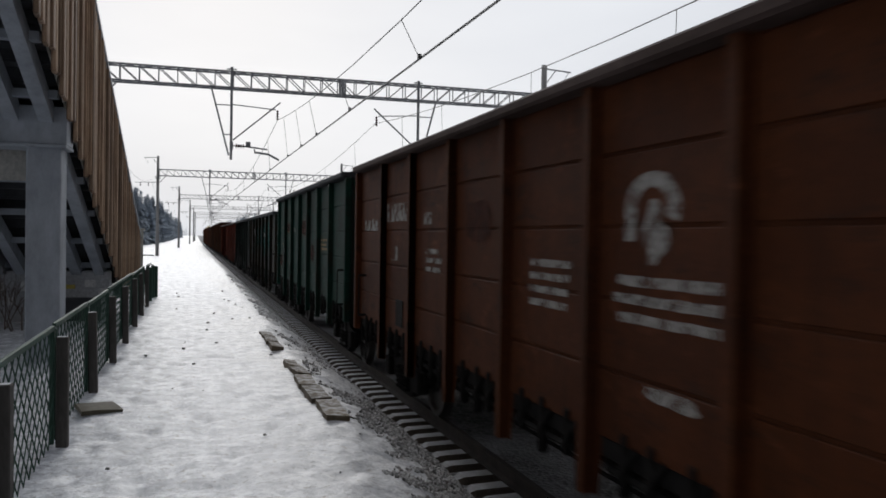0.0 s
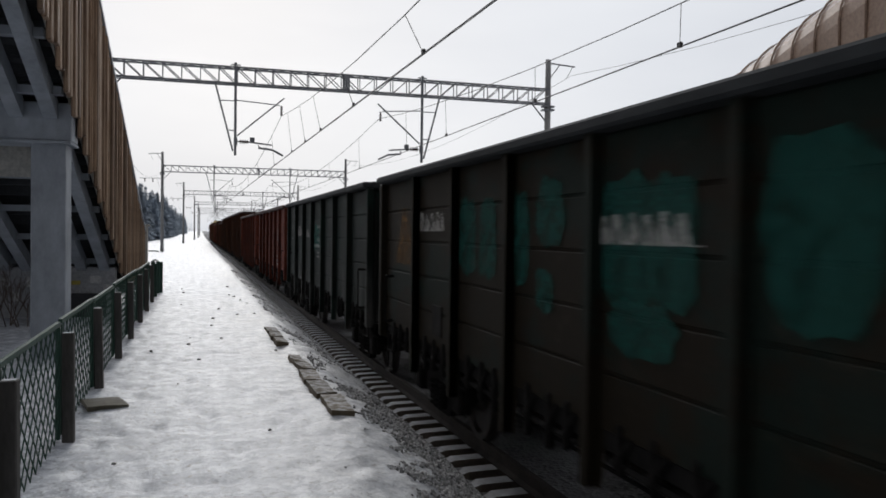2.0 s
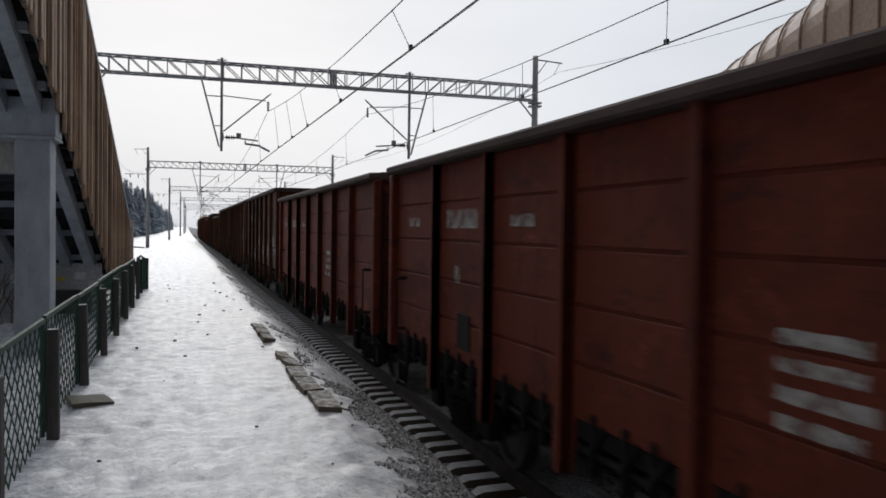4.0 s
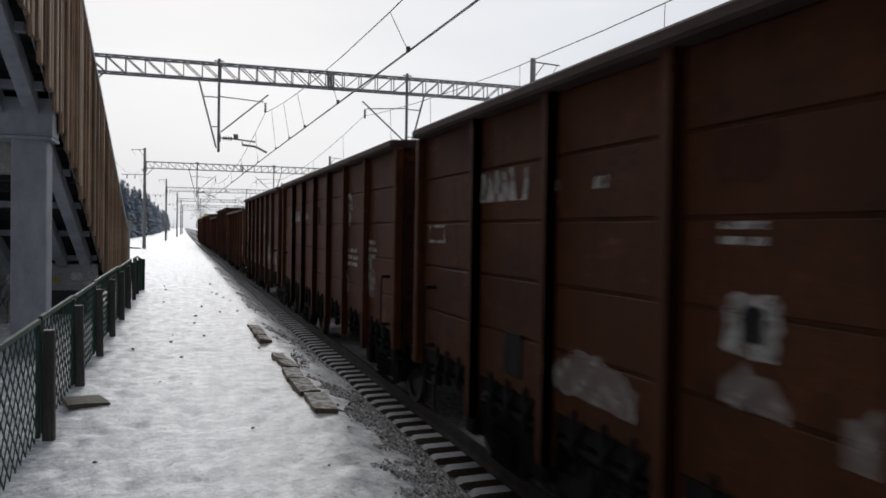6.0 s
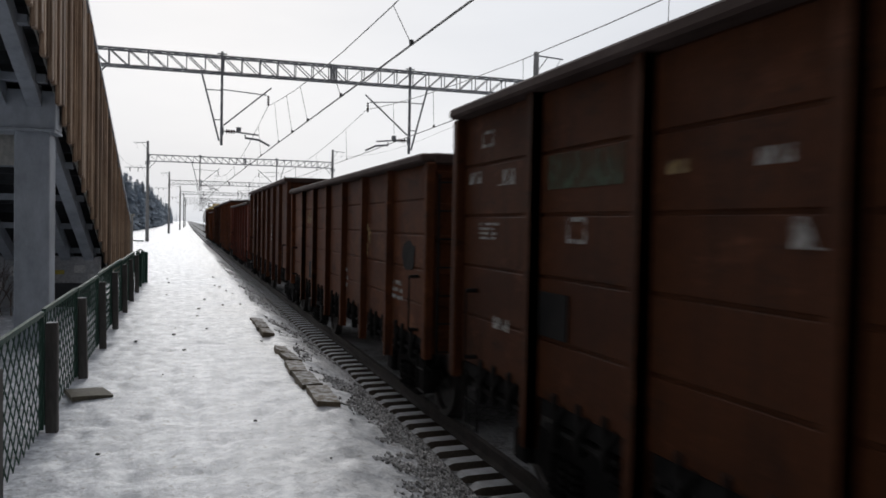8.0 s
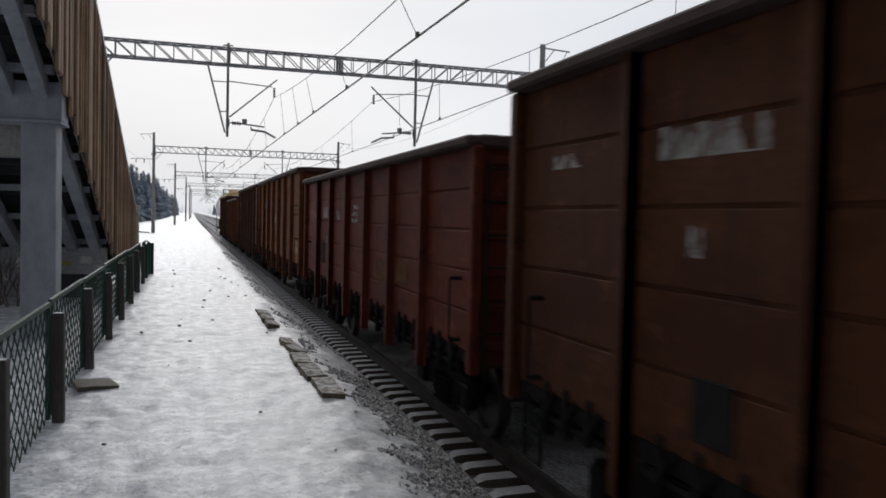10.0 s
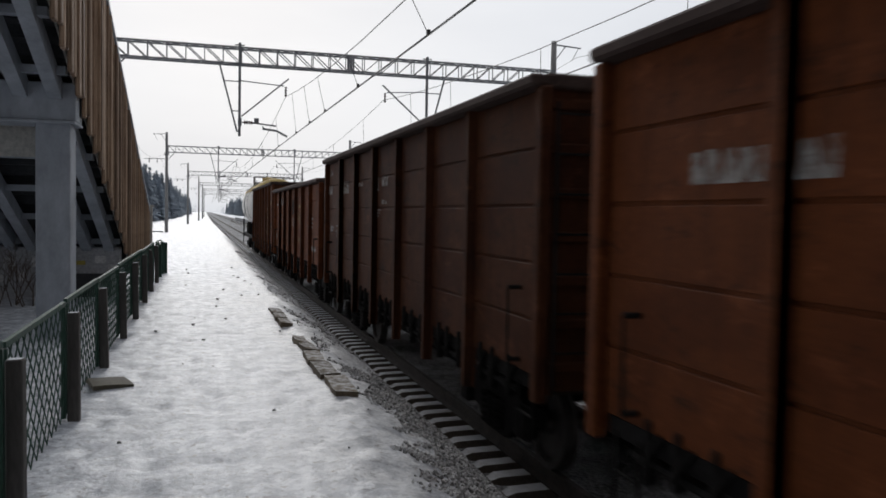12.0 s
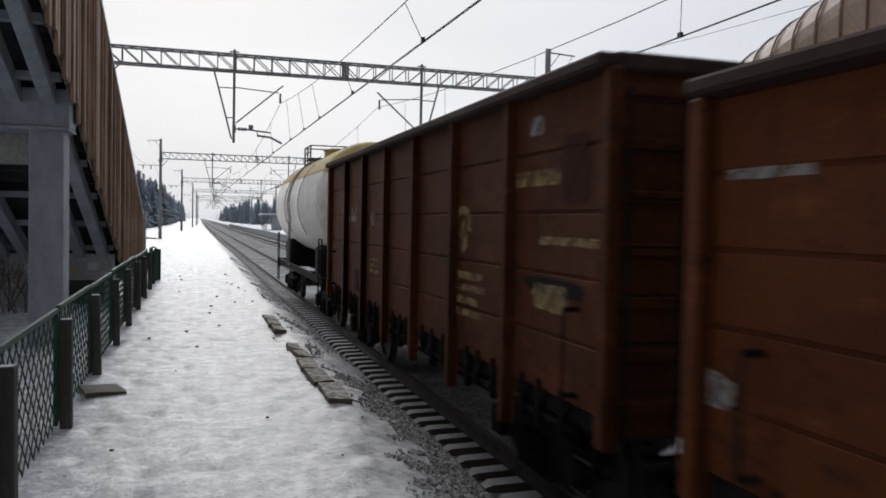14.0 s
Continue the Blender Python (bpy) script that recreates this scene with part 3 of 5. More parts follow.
    part("back_panel", box(-3.5, -0.6, 12.3, 12.36, 2.4, 2.86), PALE_WALL, st)
    return st


build_staircase()


def build_far_staircase():
    """The staircase beyond the tracks: brown ribbed sheeting bent over a vaulted roof with snow on it."""
    st = tagged(empty("roofed_staircase", pose(15.0, 0, 0)), "roofed footbridge staircase in brown ribbed sheet with snow on the vault", "staircase")
    prof = [(0.0, -2.6)] + [(1.7 * (1 - math.cos(a)), 1.7 * math.sin(a) * 0.85) for a in [i * math.pi / 14 for i in range(15)]] + [(3.4, -2.6)]

    def at(y, u, v, out=0.0):
        return (u, y, 6.66 + (17.2 - y) * 0.325 + v + out)

    bm = bmesh.new()
    ys = span(3.0, 26.4, 0.41)
    shells = []
    for d in (0.0, 0.06):
        shells.append([[bm.verts.new(at(y, u + (d if u < 1.7 else -d), v - (d if 0 < u < 3.4 else 0))) for u, v in prof] for y in ys])
    for grid in shells:
        for a, b in zip(grid, grid[1:]):
            for i in range(len(prof) - 1):
                bm.faces.new((a[i], a[i + 1], b[i + 1], b[i]))
    part("roof_sheet", bm, ROOF_BROWN, st)
    gable = bmesh.new()
    gable.faces.new([gable.verts.new(at(26.35, u, v)) for u, v in prof])
    bmesh.ops.recalc_face_normals(gable, faces=gable.faces)
    part("gable", gable, PALE_WALL, st)
    for y in ys[::2]:
        part("rib", path_tube([at(y, u - (0.03 if u < 1.7 else -0.03), v, 0.03) for u, v in prof], 0.032, 4), ROOF_BROWN, st)
    bm = bmesh.new()
    add_bar(bm, (0.05, 3.0, at(3.0, 0, -2.6)[2]), (0.05, 26.4, at(26.4, 0, -2.6)[2]), 0.12, 0.35)
    add_bar(bm, (3.35, 3.0, at(3.0, 0, -2.6)[2]), (3.35, 26.4, at(26.4, 0, -2.6)[2]), 0.12, 0.35)
    part("stringer", bm, STEEL_GREY, st)
    bm = bmesh.new()
    add_bar(bm, (1.7, 3.0, at(3.0, 0, -2.55)[2]), (1.7, 26.4, at(26.4, 0, -2.55)[2]), 3.2, 0.15)
    part("steps", bm, STEEL_DARK, st)
    for y in (6.0, 14.0, 23.0):
        part("column", box(1.4, 2.0, y - 0.25, y + 0.25, -1.5, at(y, 0, -2.6)[2], 0.01), STEEL_GREY, st)
    return st


build_far_staircase()


def build_footbridge():
    """The covered bridge that joins both staircases, over and behind the camera."""
    fb = tagged(empty("footbridge"), "covered footbridge with brown slatted sides on grey steel over the tracks", "footbridge")
    x0, x1, y0, y1, z = -5.6, 18.6, -5.4, -1.05, 8.3
    part("deck", box(x0, x1, y0, y1, z, z + 0.22, 0.02), STEEL_DARK, fb, "dark steel bridge deck")
    for y in (y0 + 0.3, (y0 + y1) / 2, y1 - 0.3):
        part("girder", box(x0, x1, y - 0.12, y + 0.12, z - 0.55, z - 0.004, 0.02), STEEL_GREY, fb)
    for y in (y0, y1):
        part("side_sheet", box(x0, x1, y - 0.03, y + 0.03, z + 0.224, z + 2.9), PALE_WALL, fb)
        out = -0.06 if y == y0 else 0.06
        slat = bpy.data.meshes.new("slat")
        bm = box(-0.1, 0.1, -0.025, 0.025, 0, 2.9, 0.01)
        bm.to_mesh(slat)
        bm.free()
        slat.materials.append(WOOD)
        x = x0 + 0.12
        while x < x1:
            shared("slat", slat, fb, pose(x, y + out, z + 0.1))
            x += 0.25
    vault = bmesh.new()
    prof = [(y0 - 0.2 + (y1 - y0 + 0.4) * k / 12, z + 2.95 + 0.9 * math.sin(math.pi * k / 12)) for k in range(13)]
    rings = [[vault.verts.new((x, u, v + d)) for u, v in prof] for d in (0.0, 0.06) for x in (x0, x1)]
    for a, b in ((0, 1), (2, 3)):
        for i in range(12):
            vault.faces.new((rings[a][i], rings[a][i + 1], rings[b][i + 1], rings[b][i]))
    part("roof", vault, ROOF_BROWN, fb)
    for x in (x0 + 0.5, 12.9, x1 - 0.5):
        for y in (y0 + 0.4, y1 - 0.4):
            part("column", box(x - 0.22, x + 0.22, y - 0.22, y + 0.22, -1.5, z - 0.554, 0.012), STEEL_GREY, fb)


build_footbridge()


# ---- fence ----
FENCE_X = -0.93


def fence_panel_meshes(length):
    """Green angle frame and stretched diamond mesh for a panel of that length along y from 0."""
    frame_bm = bmesh.new()
    add_bar(frame_bm, (0, 0, 0.945), (0, length, 0.945), 0.03, 0.035)
    add_bar(frame_bm, (0, 0.02, 0.03), (0, 0.02, 0.92), 0.035, 0.035)
    add_bar(frame_bm, (0, length - 0.02, 0.03), (0, length - 0.02, 0.92), 0.035, 0.035)
    net = bmesh.new()
    w, h, z0, z1 = 0.19, 0.17, 0.03, 0.92
    rise = (z1 - z0) / h * w
    k = -rise
    while k < length:
        for sgn in (1, -1):
            ya, yb = (k, k + rise) if sgn > 0 else (k + rise, k)
            pts = []
            for u in (0.0, 0.25, 0.5, 0.75, 1.0):
                yy = ya + (yb - ya) * u
                pts.append((yy, z0 + (z1 - z0) * u))
            (yA, zA), (yB, zB) = pts[0], pts[-1]
            lo, hi = 0.04, length - 0.04
            t0, t1 = 0.0, 1.0
            d = yB - yA
            ta, tb = sorted(((lo - yA) / d, (hi - yA) / d))
            t0, t1 = max(t0, ta), min(t1, tb)
            if t1 - t0 > 0.03:
                off = 0.004 * sgn
                add_bar(net, (off, yA + d * t0, zA + (zB - zA) * t0), (off, yA + d * t1, zA + (zB - zA) * t1), 0.008, 0.008)
        k += w
    return frame_bm, net


def build_fence():
    posts = (0.6, 2.75, 4.88, 7.02, 9.18, 11.42, 13.55, 15.8, 17.9, 20.0)
    rng = random.Random(3)
    f = tagged(empty("fence", pose(FENCE_X, 0, 0)), "low dark green wire-mesh fence on weathered posts", "fence")
    for y in posts:
        bm = box(-0.045, 0.045, -0.045, 0.045, -0.25, 0.87, 0.008)
        part("post", bm, POST, f, "", pose(-0.03, y, 0, rng.uniform(-1.5, 1.5), rng.uniform(-2.2, -0.3), rng.uniform(-6, 6)))
    for a, b in zip(posts, posts[1:]):
        fb, nb = fence_panel_meshes(b - a - 0.07)
        drop = rng.uniform(-0.015, 0.02)
        p = part("panel_frame", fb, GREEN, f, "", pose(-0.1, a + 0.035, drop))
        part("wire_mesh", nb, GREEN, p, "stretched diamond wire mesh")
    # end of the run: short return with a gate leaf
    for y, x, h in ((21.4, -0.03, 0.86), (22.6, -0.02, 0.86), (22.85, 0.05, 0.84)):
        part("post", box(x - 0.05, x + 0.05, y - 0.05, y + 0.05, -0.2, h, 0.008), GREEN, f)
    fb, nb = fence_panel_meshes(1.25)
    p = part("panel_frame", fb, GREEN, f, "", pose(-0.05, 20.08, 0))
    part("wire_mesh", nb, GREEN, p)
    gate = part("gate_leaf", box(-0.02, 0.02, 22.65, 22.8, 0.1, 0.8, 0.005), GREEN, f)
    bm = bmesh.new()
    add_rod(bm, (-0.03, 21.4, 0.95), (0.0, 22.6, 0.86), 0.018)
    add_rod(bm, (-0.55, 22.4, 1.15), (0.0, 22.6, 1.13), 0.018)
    part("rail", bm, GREEN, f)


build_fence()


# ---- overhead line ----
SPANS = (44.6, 115.0, 186.0, 257.0, 328.0, 400.0)
CONTACT_Z, MESS_Z = 5.72, 7.95


def insulator_bm(length, r=0.07, n=4):
    prof = [(0.02, 0)]
    for i in range(n):
        h = length * (i + 0.5) / n
        prof += [(0.025, h - length / n * 0.35), (r, h - length * 0.02), (r, h + length * 0.02)]
    prof.append((0.02, length))
    return lathe(prof, 10)


def build_portal():
    """A catenary portal: lattice beam on two concrete masts, with a drop post and bracket for each track."""
    p = empty("catenary_portal")
    x0, x1, zb, zt = -4.7, 20.1, 9.5, 10.35
    for x in (x0, x1):
        m = part("mast", rod((x, 0, -1.6), (x, 0, 12.15), 0.24, 14, 0.16), MAST, p, "tall tapered concrete mast")
        bm = bmesh.new()
        s = 1 if x > 0 else -1
        add_bar(bm, (x, 0, 11.95), (x + 1.75 * s, 0, 11.85), 0.07, 0.07)
        add_bar(bm, (x, 0, 10.9), (x + 0.75 * s, 0, 11.9), 0.05, 0.05)
        add_bar(bm, (x + 1.6 * s, 0, 11.85), (x + 1.2 * s, 0, 11.1), 0.03, 0.03)
        part("bracket", bm, GALV, p)
        bm = bmesh.new()
        for dz in (9.35, 9.15):
            add_bar(bm, (x - 0.34, 0, dz), (x + 0.34, 0, dz), 0.5, 0.1)
        add_bar(bm, (x - 1.0 * s, 0, 9.45), (x - 0.15 * s, 0, 8.5), 0.07, 0.07)
        part("clamp", bm, GALV, p)
    for z in (zb, zt):
        for y in (-0.3, 0.3):
            bm = bmesh.new()
            add_bar(bm, (x0, y, z), (x1, y, z), 0.085, 0.085)
            part("chord", bm, GALV, p)
    mid = (x0 + x1) / 2 + 0.25
    n = 26
    dx = (x1 - x0 - 0.4) / n
    def lattice_bar(xa, za, xb, zb_, y, w, d):
        bm = bmesh.new()
        add_bar(bm, (xa, y, za), (xb, y, zb_), w, d)
        part("lattice_bar", bm, GALV, p)

    for y in (-0.3, 0.3):
        for i in range(n):
            xa = x0 + 0.2 + i * dx
            lattice_bar(xa, zb, xa, zt, y, 0.045, 0.045)
            if xa < mid:
                lattice_bar(xa, zt, xa + dx, zb, y, 0.045, 0.045)
            else:
                lattice_bar(xa, zb, xa + dx, zt, y, 0.045, 0.045)
        for d in (-0.08, 0.08):
            lattice_bar(mid + d, zb, mid + d, zt, y, 0.09, 0.05)
    for z in (zb, zt):
        bm = bmesh.new()
        for i in range(n + 1):
            xa = x0 + 0.2 + i * dx
            add_bar(bm, (xa, -0.3, z), (xa, 0.3, z), 0.04, 0.04)
            if i < n:
                add_bar(bm, (xa, -0.3, z), (xa + dx, 0.3, z), 0.035, 0.035)
        tagged(part("cross_lacing", bm, GALV, p), kind="stuff")
    for x, s in ((1.97, 1), (12.2, -1)):
        bm = bmesh.new()
        add_bar(bm, (x, -0.38, 5.68), (x, -0.38, zt + 0.22), 0.13, 0.11)
        add_bar(bm, (x - 1.05 * s, -0.38, zb), (x - 0.12 * s, -0.38, 5.9), 0.085, 0.085)
        add_bar(bm, (x, -0.38, 7.0), (x - 0.37 * s, -0.38, 7.0), 0.05, 0.05)
        add_bar(bm, (x, -0.38, 8.55), (x - 0.8 * s, -0.38, 8.55), 0.05, 0.05)
        for z in (zt + 0.1, zb - 0.06):
            add_bar(bm, (x - 0.25, -0.38, z), (x + 0.25, -0.38, z), 0.06, 0.06)
        drop = part("drop_post", bm, GALV, p)
        bm = bmesh.new()
        add_bar(bm, (x + 0.1 * s, -0.38, 6.72), (x + 2.55 * s, -0.38, 8.85), 0.07, 0.07)
        add_bar(bm, (x, -0.38, 8.6), (x + 2.3 * s, -0.38, 8.45), 0.05, 0.05)
        part("cantilever", bm, GALV, drop)
        part("insulator", insulator_bm(0.55, 0.075), INSUL, drop, "brown ribbed insulator", pose(x + 2.4 * s, -0.38, 7.88))
        link = bmesh.new()
        add_bar(link, (x, -0.38, 6.42), (x + 0.24 * s, -0.38, 6.42), 0.06, 0.06)
        add_bar(link, (x + 0.02 * s, -0.38, 6.62), (x + 0.02 * s, -0.38, 6.22), 0.18, 0.16)
        part("arm_hinge", link, GALV, drop)
        ins = insulator_bm(0.5, 0.12)
        bmesh.ops.rotate(ins, matrix=Matrix.Rotation(radians(90 * s), 3, "Y"), verts=ins.verts)
        part("insulator", ins, INSUL, drop, "brown ribbed insulator", pose(x + 0.2 * s, -0.38, 6.42))
        bm = bmesh.new()
        add_bar(bm, (x + 0.6 * s, -0.38, 6.42), (x + 1.9 * s, -0.38, 6.3), 0.075, 0.075)
        add_box(bm, x + 0.88 * s - 0.12, x + 0.88 * s + 0.12, -0.45, -0.31, 6.44, 6.66)
        part("registration_arm", bm, GALV, drop)
        bm = bmesh.new()
        add_bar(bm, (x + 1.2 * s, -0.38, 6.28), (x + 1.25 * s, -0.38, 6.1), 0.06, 0.06)
        add_bar(bm, (x + 1.2 * s, -0.38, 6.12), (x + 1.9 * s, -0.38, 6.05), 0.1, 0.1)
        add_bar(bm, (x + 1.9 * s, -0.38, 6.06), (x + 2.5 * s, -0.38, 5.76), 0.1, 0.1)
        part("steady_arm", bm, GALV, drop)
    # side arm with two hanging insulators on the outer side of the mast
    bm = bmesh.new()
    add_bar(bm, (x0, 0, 8.6), (x0 - 2.9, 0, 8.55), 0.07, 0.07)
    arm = part("side_arm", bm, GALV, p)
    for x in (-1.2, -2.2):
        part("insulator", insulator_bm(0.5, 0.09), INSUL, arm, "", pose(x0 + x, 0, 8.05))
    return p


portal = build_portal()
portal.matrix_basis = on_line(0, SPANS[0], 0)
tagged(portal, "grey lattice catenary portal on concrete masts over two tracks", "catenary portal", "catenary portals")
for s, x in zip(SPANS[1:], (0.35, 2.0, 4.0, 5.0, 5.5)):
    copy_thing(portal, on_line(x, s, 0))


def build_wires():
    nodes = (-20.0,) + SPANS
    for x, who in ((TRACK, "near"), (TRACK_FAR, "opposite")):
        w = tagged(empty("overhead_wire"), "thin dark contact and carrier wires with droppers", "overhead wire", "overhead wires")
        lift = 0.0 if x == TRACK else 0.12
        off = (0.75, 0.2, -0.15, 0.2, -0.15, 0.2, -0.15) if x == TRACK else (-0.15, 0.1, -0.1, 0.15, -0.1, 0.1, -0.1)
        near_hangers = (1.5, 9.5, 17.5, 25.5, 32.2, 36.6, 41.5) if x == TRACK else (-1.0, 7.0, 15.0, 22.7, 31.9, 38.5)
        contact, carrier = [], []
        for i, (a, b) in enumerate(zip(nodes, nodes[1:])):
            def hang(u):
                s = a + (b - a) * u
                return along(x + off[i] + (off[i + 1] - off[i]) * u, s, CONTACT_Z), along(x, s, MESS_Z + lift - 1.45 * 4 * u * (1 - u))
            for k in range(12):
                low, high = hang(k / 12)
                contact.append(low)
                carrier.append(high)
            for u in [(y - a) / (b - a) for y in near_hangers] if i == 0 else [k / 12 for k in (1, 3, 5, 7, 9, 11)]:
                low, high = hang(u)
                part("dropper", rod(low, high, 0.009, 4), WIRE, w)
                part("dropper_clamp", box(-0.035, 0.035, -0.06, 0.06, -0.02, 0.09), WIRE, w, "", Matrix.Translation(low))
        part("contact_wire", path_tube(contact, 0.013, 5), WIRE, w)
        part("contact_wire", path_tube([p + Vector((0.05, 0, 0.01)) for p in contact], 0.013, 5), WIRE, w)
        part("carrier_wire", path_tube(carrier, 0.014, 5), WIRE, w)
    for x, z, sag in ((-5.2, 9.0, 1.8), (-6.9, 7.95, 1.2), (21.6, 11.3, 1.6)):
        w = tagged(empty("feeder_wire"), "slack dark feeder wire strung between masts", "feeder wire", "feeder wires")
        pts = []
        for a, b in zip(nodes, nodes[1:]):
            pts += [along(x, a + (b - a) * k / 10, z - sag * 4 * (k / 10) * (1 - k / 10)) for k in range(10)]
        part("wire", path_tube(pts, 0.012, 5), WIRE, w)


build_wires()


# ---- train ----
PITCH, SPEED, FIRST_END, BODY = 13.92, 14.64, 14.72, 12.8
# how far the train runs ahead of an even pace
GAIN_T, GAIN_D = (0.0, 1.5, 3.0, 5.5, 8.0, 11.0, 14.0), (0.07, 0.35, 0.4, 0.5, 0.44, 0.54, 0.4)


def wheelset_bm():
    bm = bmesh.new()
    for x in (-0.795, 0.795):
        s = 1 if x > 0 else -1
        prof = [(0.1, -0.09 * s), (0.12, -0.03 * s), (0.36, -0.02 * s), (0.40, -0.065 * s), (0.475, -0.065 * s), (0.48, 0.04 * s), (0.505, 0.05 * s), (0.505, 0.075 * s), (0.40, 0.07 * s), (0.36, 0.02 * s), (0.1, 0.03 * s)]
        rings = [[bm.verts.new((x - h, r * math.cos(i * math.tau / 28), r * math.sin(i * math.tau / 28))) for i in range(28)] for r, h in prof]
        for a, b in zip(rings, rings[1:]):
            for i in range(28):
                j = (i + 1) % 28
                bm.faces.new((a[i], a[j], b[j], b[i]))
    add_rod(bm, (-1.1, 0, 0), (1.1, 0, 0), 0.085, 12)
    for x in (-1.1, 1.1):
        for k in range(3):
            a = k * math.tau / 3
            add_rod(bm, (x, 0.05 * math.cos(a), 0.05 * math.sin(a)), (x * 1.02, 0.05 * math.cos(a), 0.05 * math.sin(a)), 0.015, 6)
    bmesh.ops.recalc_face_normals(bm, faces=bm.faces)
    return bm


def side_frame_bm(x):
    """Cast bogie side frame with a window for the springs."""
    bm = bmesh.new()
    out = [(-1.15, 0.55), (-1.1, 0.68), (-0.7, 0.70), (-0.35, 0.86), (0.35, 0.86), (0.7, 0.70), (1.1, 0.68), (1.15, 0.55), (0.98, 0.42), (0.6, 0.36), (0.36, 0.18), (-0.36, 0.18), (-0.6, 0.36), (-0.98, 0.42)]
    rings = [[bm.verts.new((x + d, y, z)) for y, z in out] for d in (-0.07, 0.07)]
    for i in range(len(out)):
        j = (i + 1) % len(out)
        bm.faces.new((rings[0][i], rings[0][j], rings[1][j], rings[1][i]))
    bm.faces.new(rings[0])
    bm.faces.new(rings[1][::-1])
    bmesh.ops.recalc_face_normals(bm, faces=bm.faces)
    s = 1 if x > 0 else -1
    for y in (-0.925, 0.925):
        add_box(bm, x - 0.02 * s, x + 0.16 * s, y - 0.15, y + 0.15, 0.34, 0.66, 0.03)
    for y in (-0.2, 0.0, 0.2):
        for k in range(5):
            add_rod(bm, (x + 0.09 * s, y, 0.26 + k * 0.075), (x + 0.09 * s, y, 0.3 + k * 0.075), 0.085, 10)
    return bm


def build_bogie(parent, y):
    b = part("bogie", box(-1.0, 1.0, -0.22, 0.22, 0.5, 0.84, 0.04), SOOT, parent, "", pose(0, y, 0))
    for x in (-1.02, 1.02):
        part("side_frame", side_frame_bm(x), SOOT, b)
    for s in (-1, 1):
        part("wheelset", wheelset_bm(), TREAD, b, "", pose(0, 0.925 * s, 0.478))
    return b


def build_gondola(height):
    """A high-sided gondola car; the middle of its length is at y = 0, the top of the rails at z = 0."""
    g = empty("gondola_car")
    hl, hw, zb = BODY / 2, 1.53, 1.19
    top = height - 0.07
    for s in (-1, 1):
        x = s * (hw - 0.13)
        # pressed steel panels, each with a shallow groove between them
        rows = span(zb, top, 0.5)
        for a, b in zip(rows, rows[1:]):
            part("side_panel", box(x - 0.03, x + 0.03, -hl + 0.08, hl - 0.08, a + 0.014, b - 0.014, 0.008), PAINTS["brown"][0], g)
        part("side_wall", box(x - 0.008, x + 0.008, -hl + 0.09, hl - 0.09, zb + 0.01, top), PAINTS["brown"][0], g)
        for i in range(6):
            y = -hl + 2.0 + i * 1.76
            c = bmesh.new()
            xo = s * hw
            # omega-section post, wider at the sill
            sec = [(-0.13, -0.115), (-0.085, -0.1), (-0.06, 0.0), (0.06, 0.0), (0.085, -0.1), (0.13, -0.115)]
            rings = []
            for z, k in ((0.74, 0.85), (1.0, 1.0), (top, 0.9)):
                rings.append([c.verts.new((xo + s * v * (1 if z > 0.8 else 0.9), y + u * k, z)) for u, v in sec])
            for a, b in zip(rings, rings[1:]):
                for q in range(5):
                    c.faces.new((a[q], a[q + 1], b[q + 1], b[q]))
            bmesh.ops.solidify(c, geom=c.faces[:], thickness=0.012)
            bmesh.ops.recalc_face_normals(c, faces=c.faces)
            part("side_post", c, PAINTS["brown"][0], g)
        for e in (-1, 1):
            part("corner_post", box(s * hw - (0.12 if s > 0 else 0.0), s * hw + (0.0 if s > 0 else 0.12), e * hl - 0.08, e * hl + 0.07, 1.0, top, 0.02), PAINTS["brown"][0], g)
        rim = box(s * hw - (0.2 if s > 0 else 0.07), s * hw + (0.07 if s > 0 else 0.2), -hl - 0.02, hl + 0.02, top, height + 0.04, 0.025)
        part("top_chord", rim, RIM, g, "dull frosted top edge")
        # sill with hatch levers and hooks hanging in the gaps
        sill = box(s * 1.36 - 0.05, s * 1.36 + 0.05, -hl + 0.1, hl - 0.1, 1.05, 1.2, 0.01)
        part("side_sill", sill, SOOT, g)
        rng = random.Random(11)
        for i in range(7):
            y0 = -hl + 0.35 + i * 1.76 + (0 if i else 0.1)
            part("hatch_rod", rod((s * 1.4, y0 + 0.2, 0.98), (s * 1.4, y0 + 1.45, 0.98), 0.03, 6), SOOT, g)
            if s > 0:
                continue
            for k in range(3):
                yy = y0 + 0.35 + k * 0.42 + rng.uniform(-0.06, 0.06)
                h = box(-0.05, 0.05, -0.028, 0.028, -0.42 + rng.uniform(-0.08, 0.05), 0, 0.02)
                add_rod(h, (-0.02, -0.16, -0.08), (-0.04, 0.05, -0.32), 0.022, 6)
                part("hatch_lever", h, SOOT, g, "", pose(-1.42, yy, 1.3))
    for e in (-1, 1):
        ew = bmesh.new()
        y = e * (hl - 0.06)
        add_box(ew, -hw + 0.13, hw - 0.13, y - 0.03, y + 0.03, 1.05, top)
        for z in span(1.3, top - 0.15, 0.42):
            part("end_rib", box(-hw + 0.15, hw - 0.15, y + e * 0.03 - 0.035, y + e * 0.03 + 0.035, z - 0.05, z + 0.05, 0.015), PAINTS["brown"][0], g)
        part("end_wall", ew, PAINTS["brown"][0], g)
        part("end_chord", box(-hw + 0.09, hw - 0.09, y - 0.09, y + 0.1, top - 0.02, height + 0.05, 0.025), RIM, g)
        c = box(-0.16, 0.16, e * hl - 0.3, e * hl + 0.3, 0.85, 1.14, 0.03)
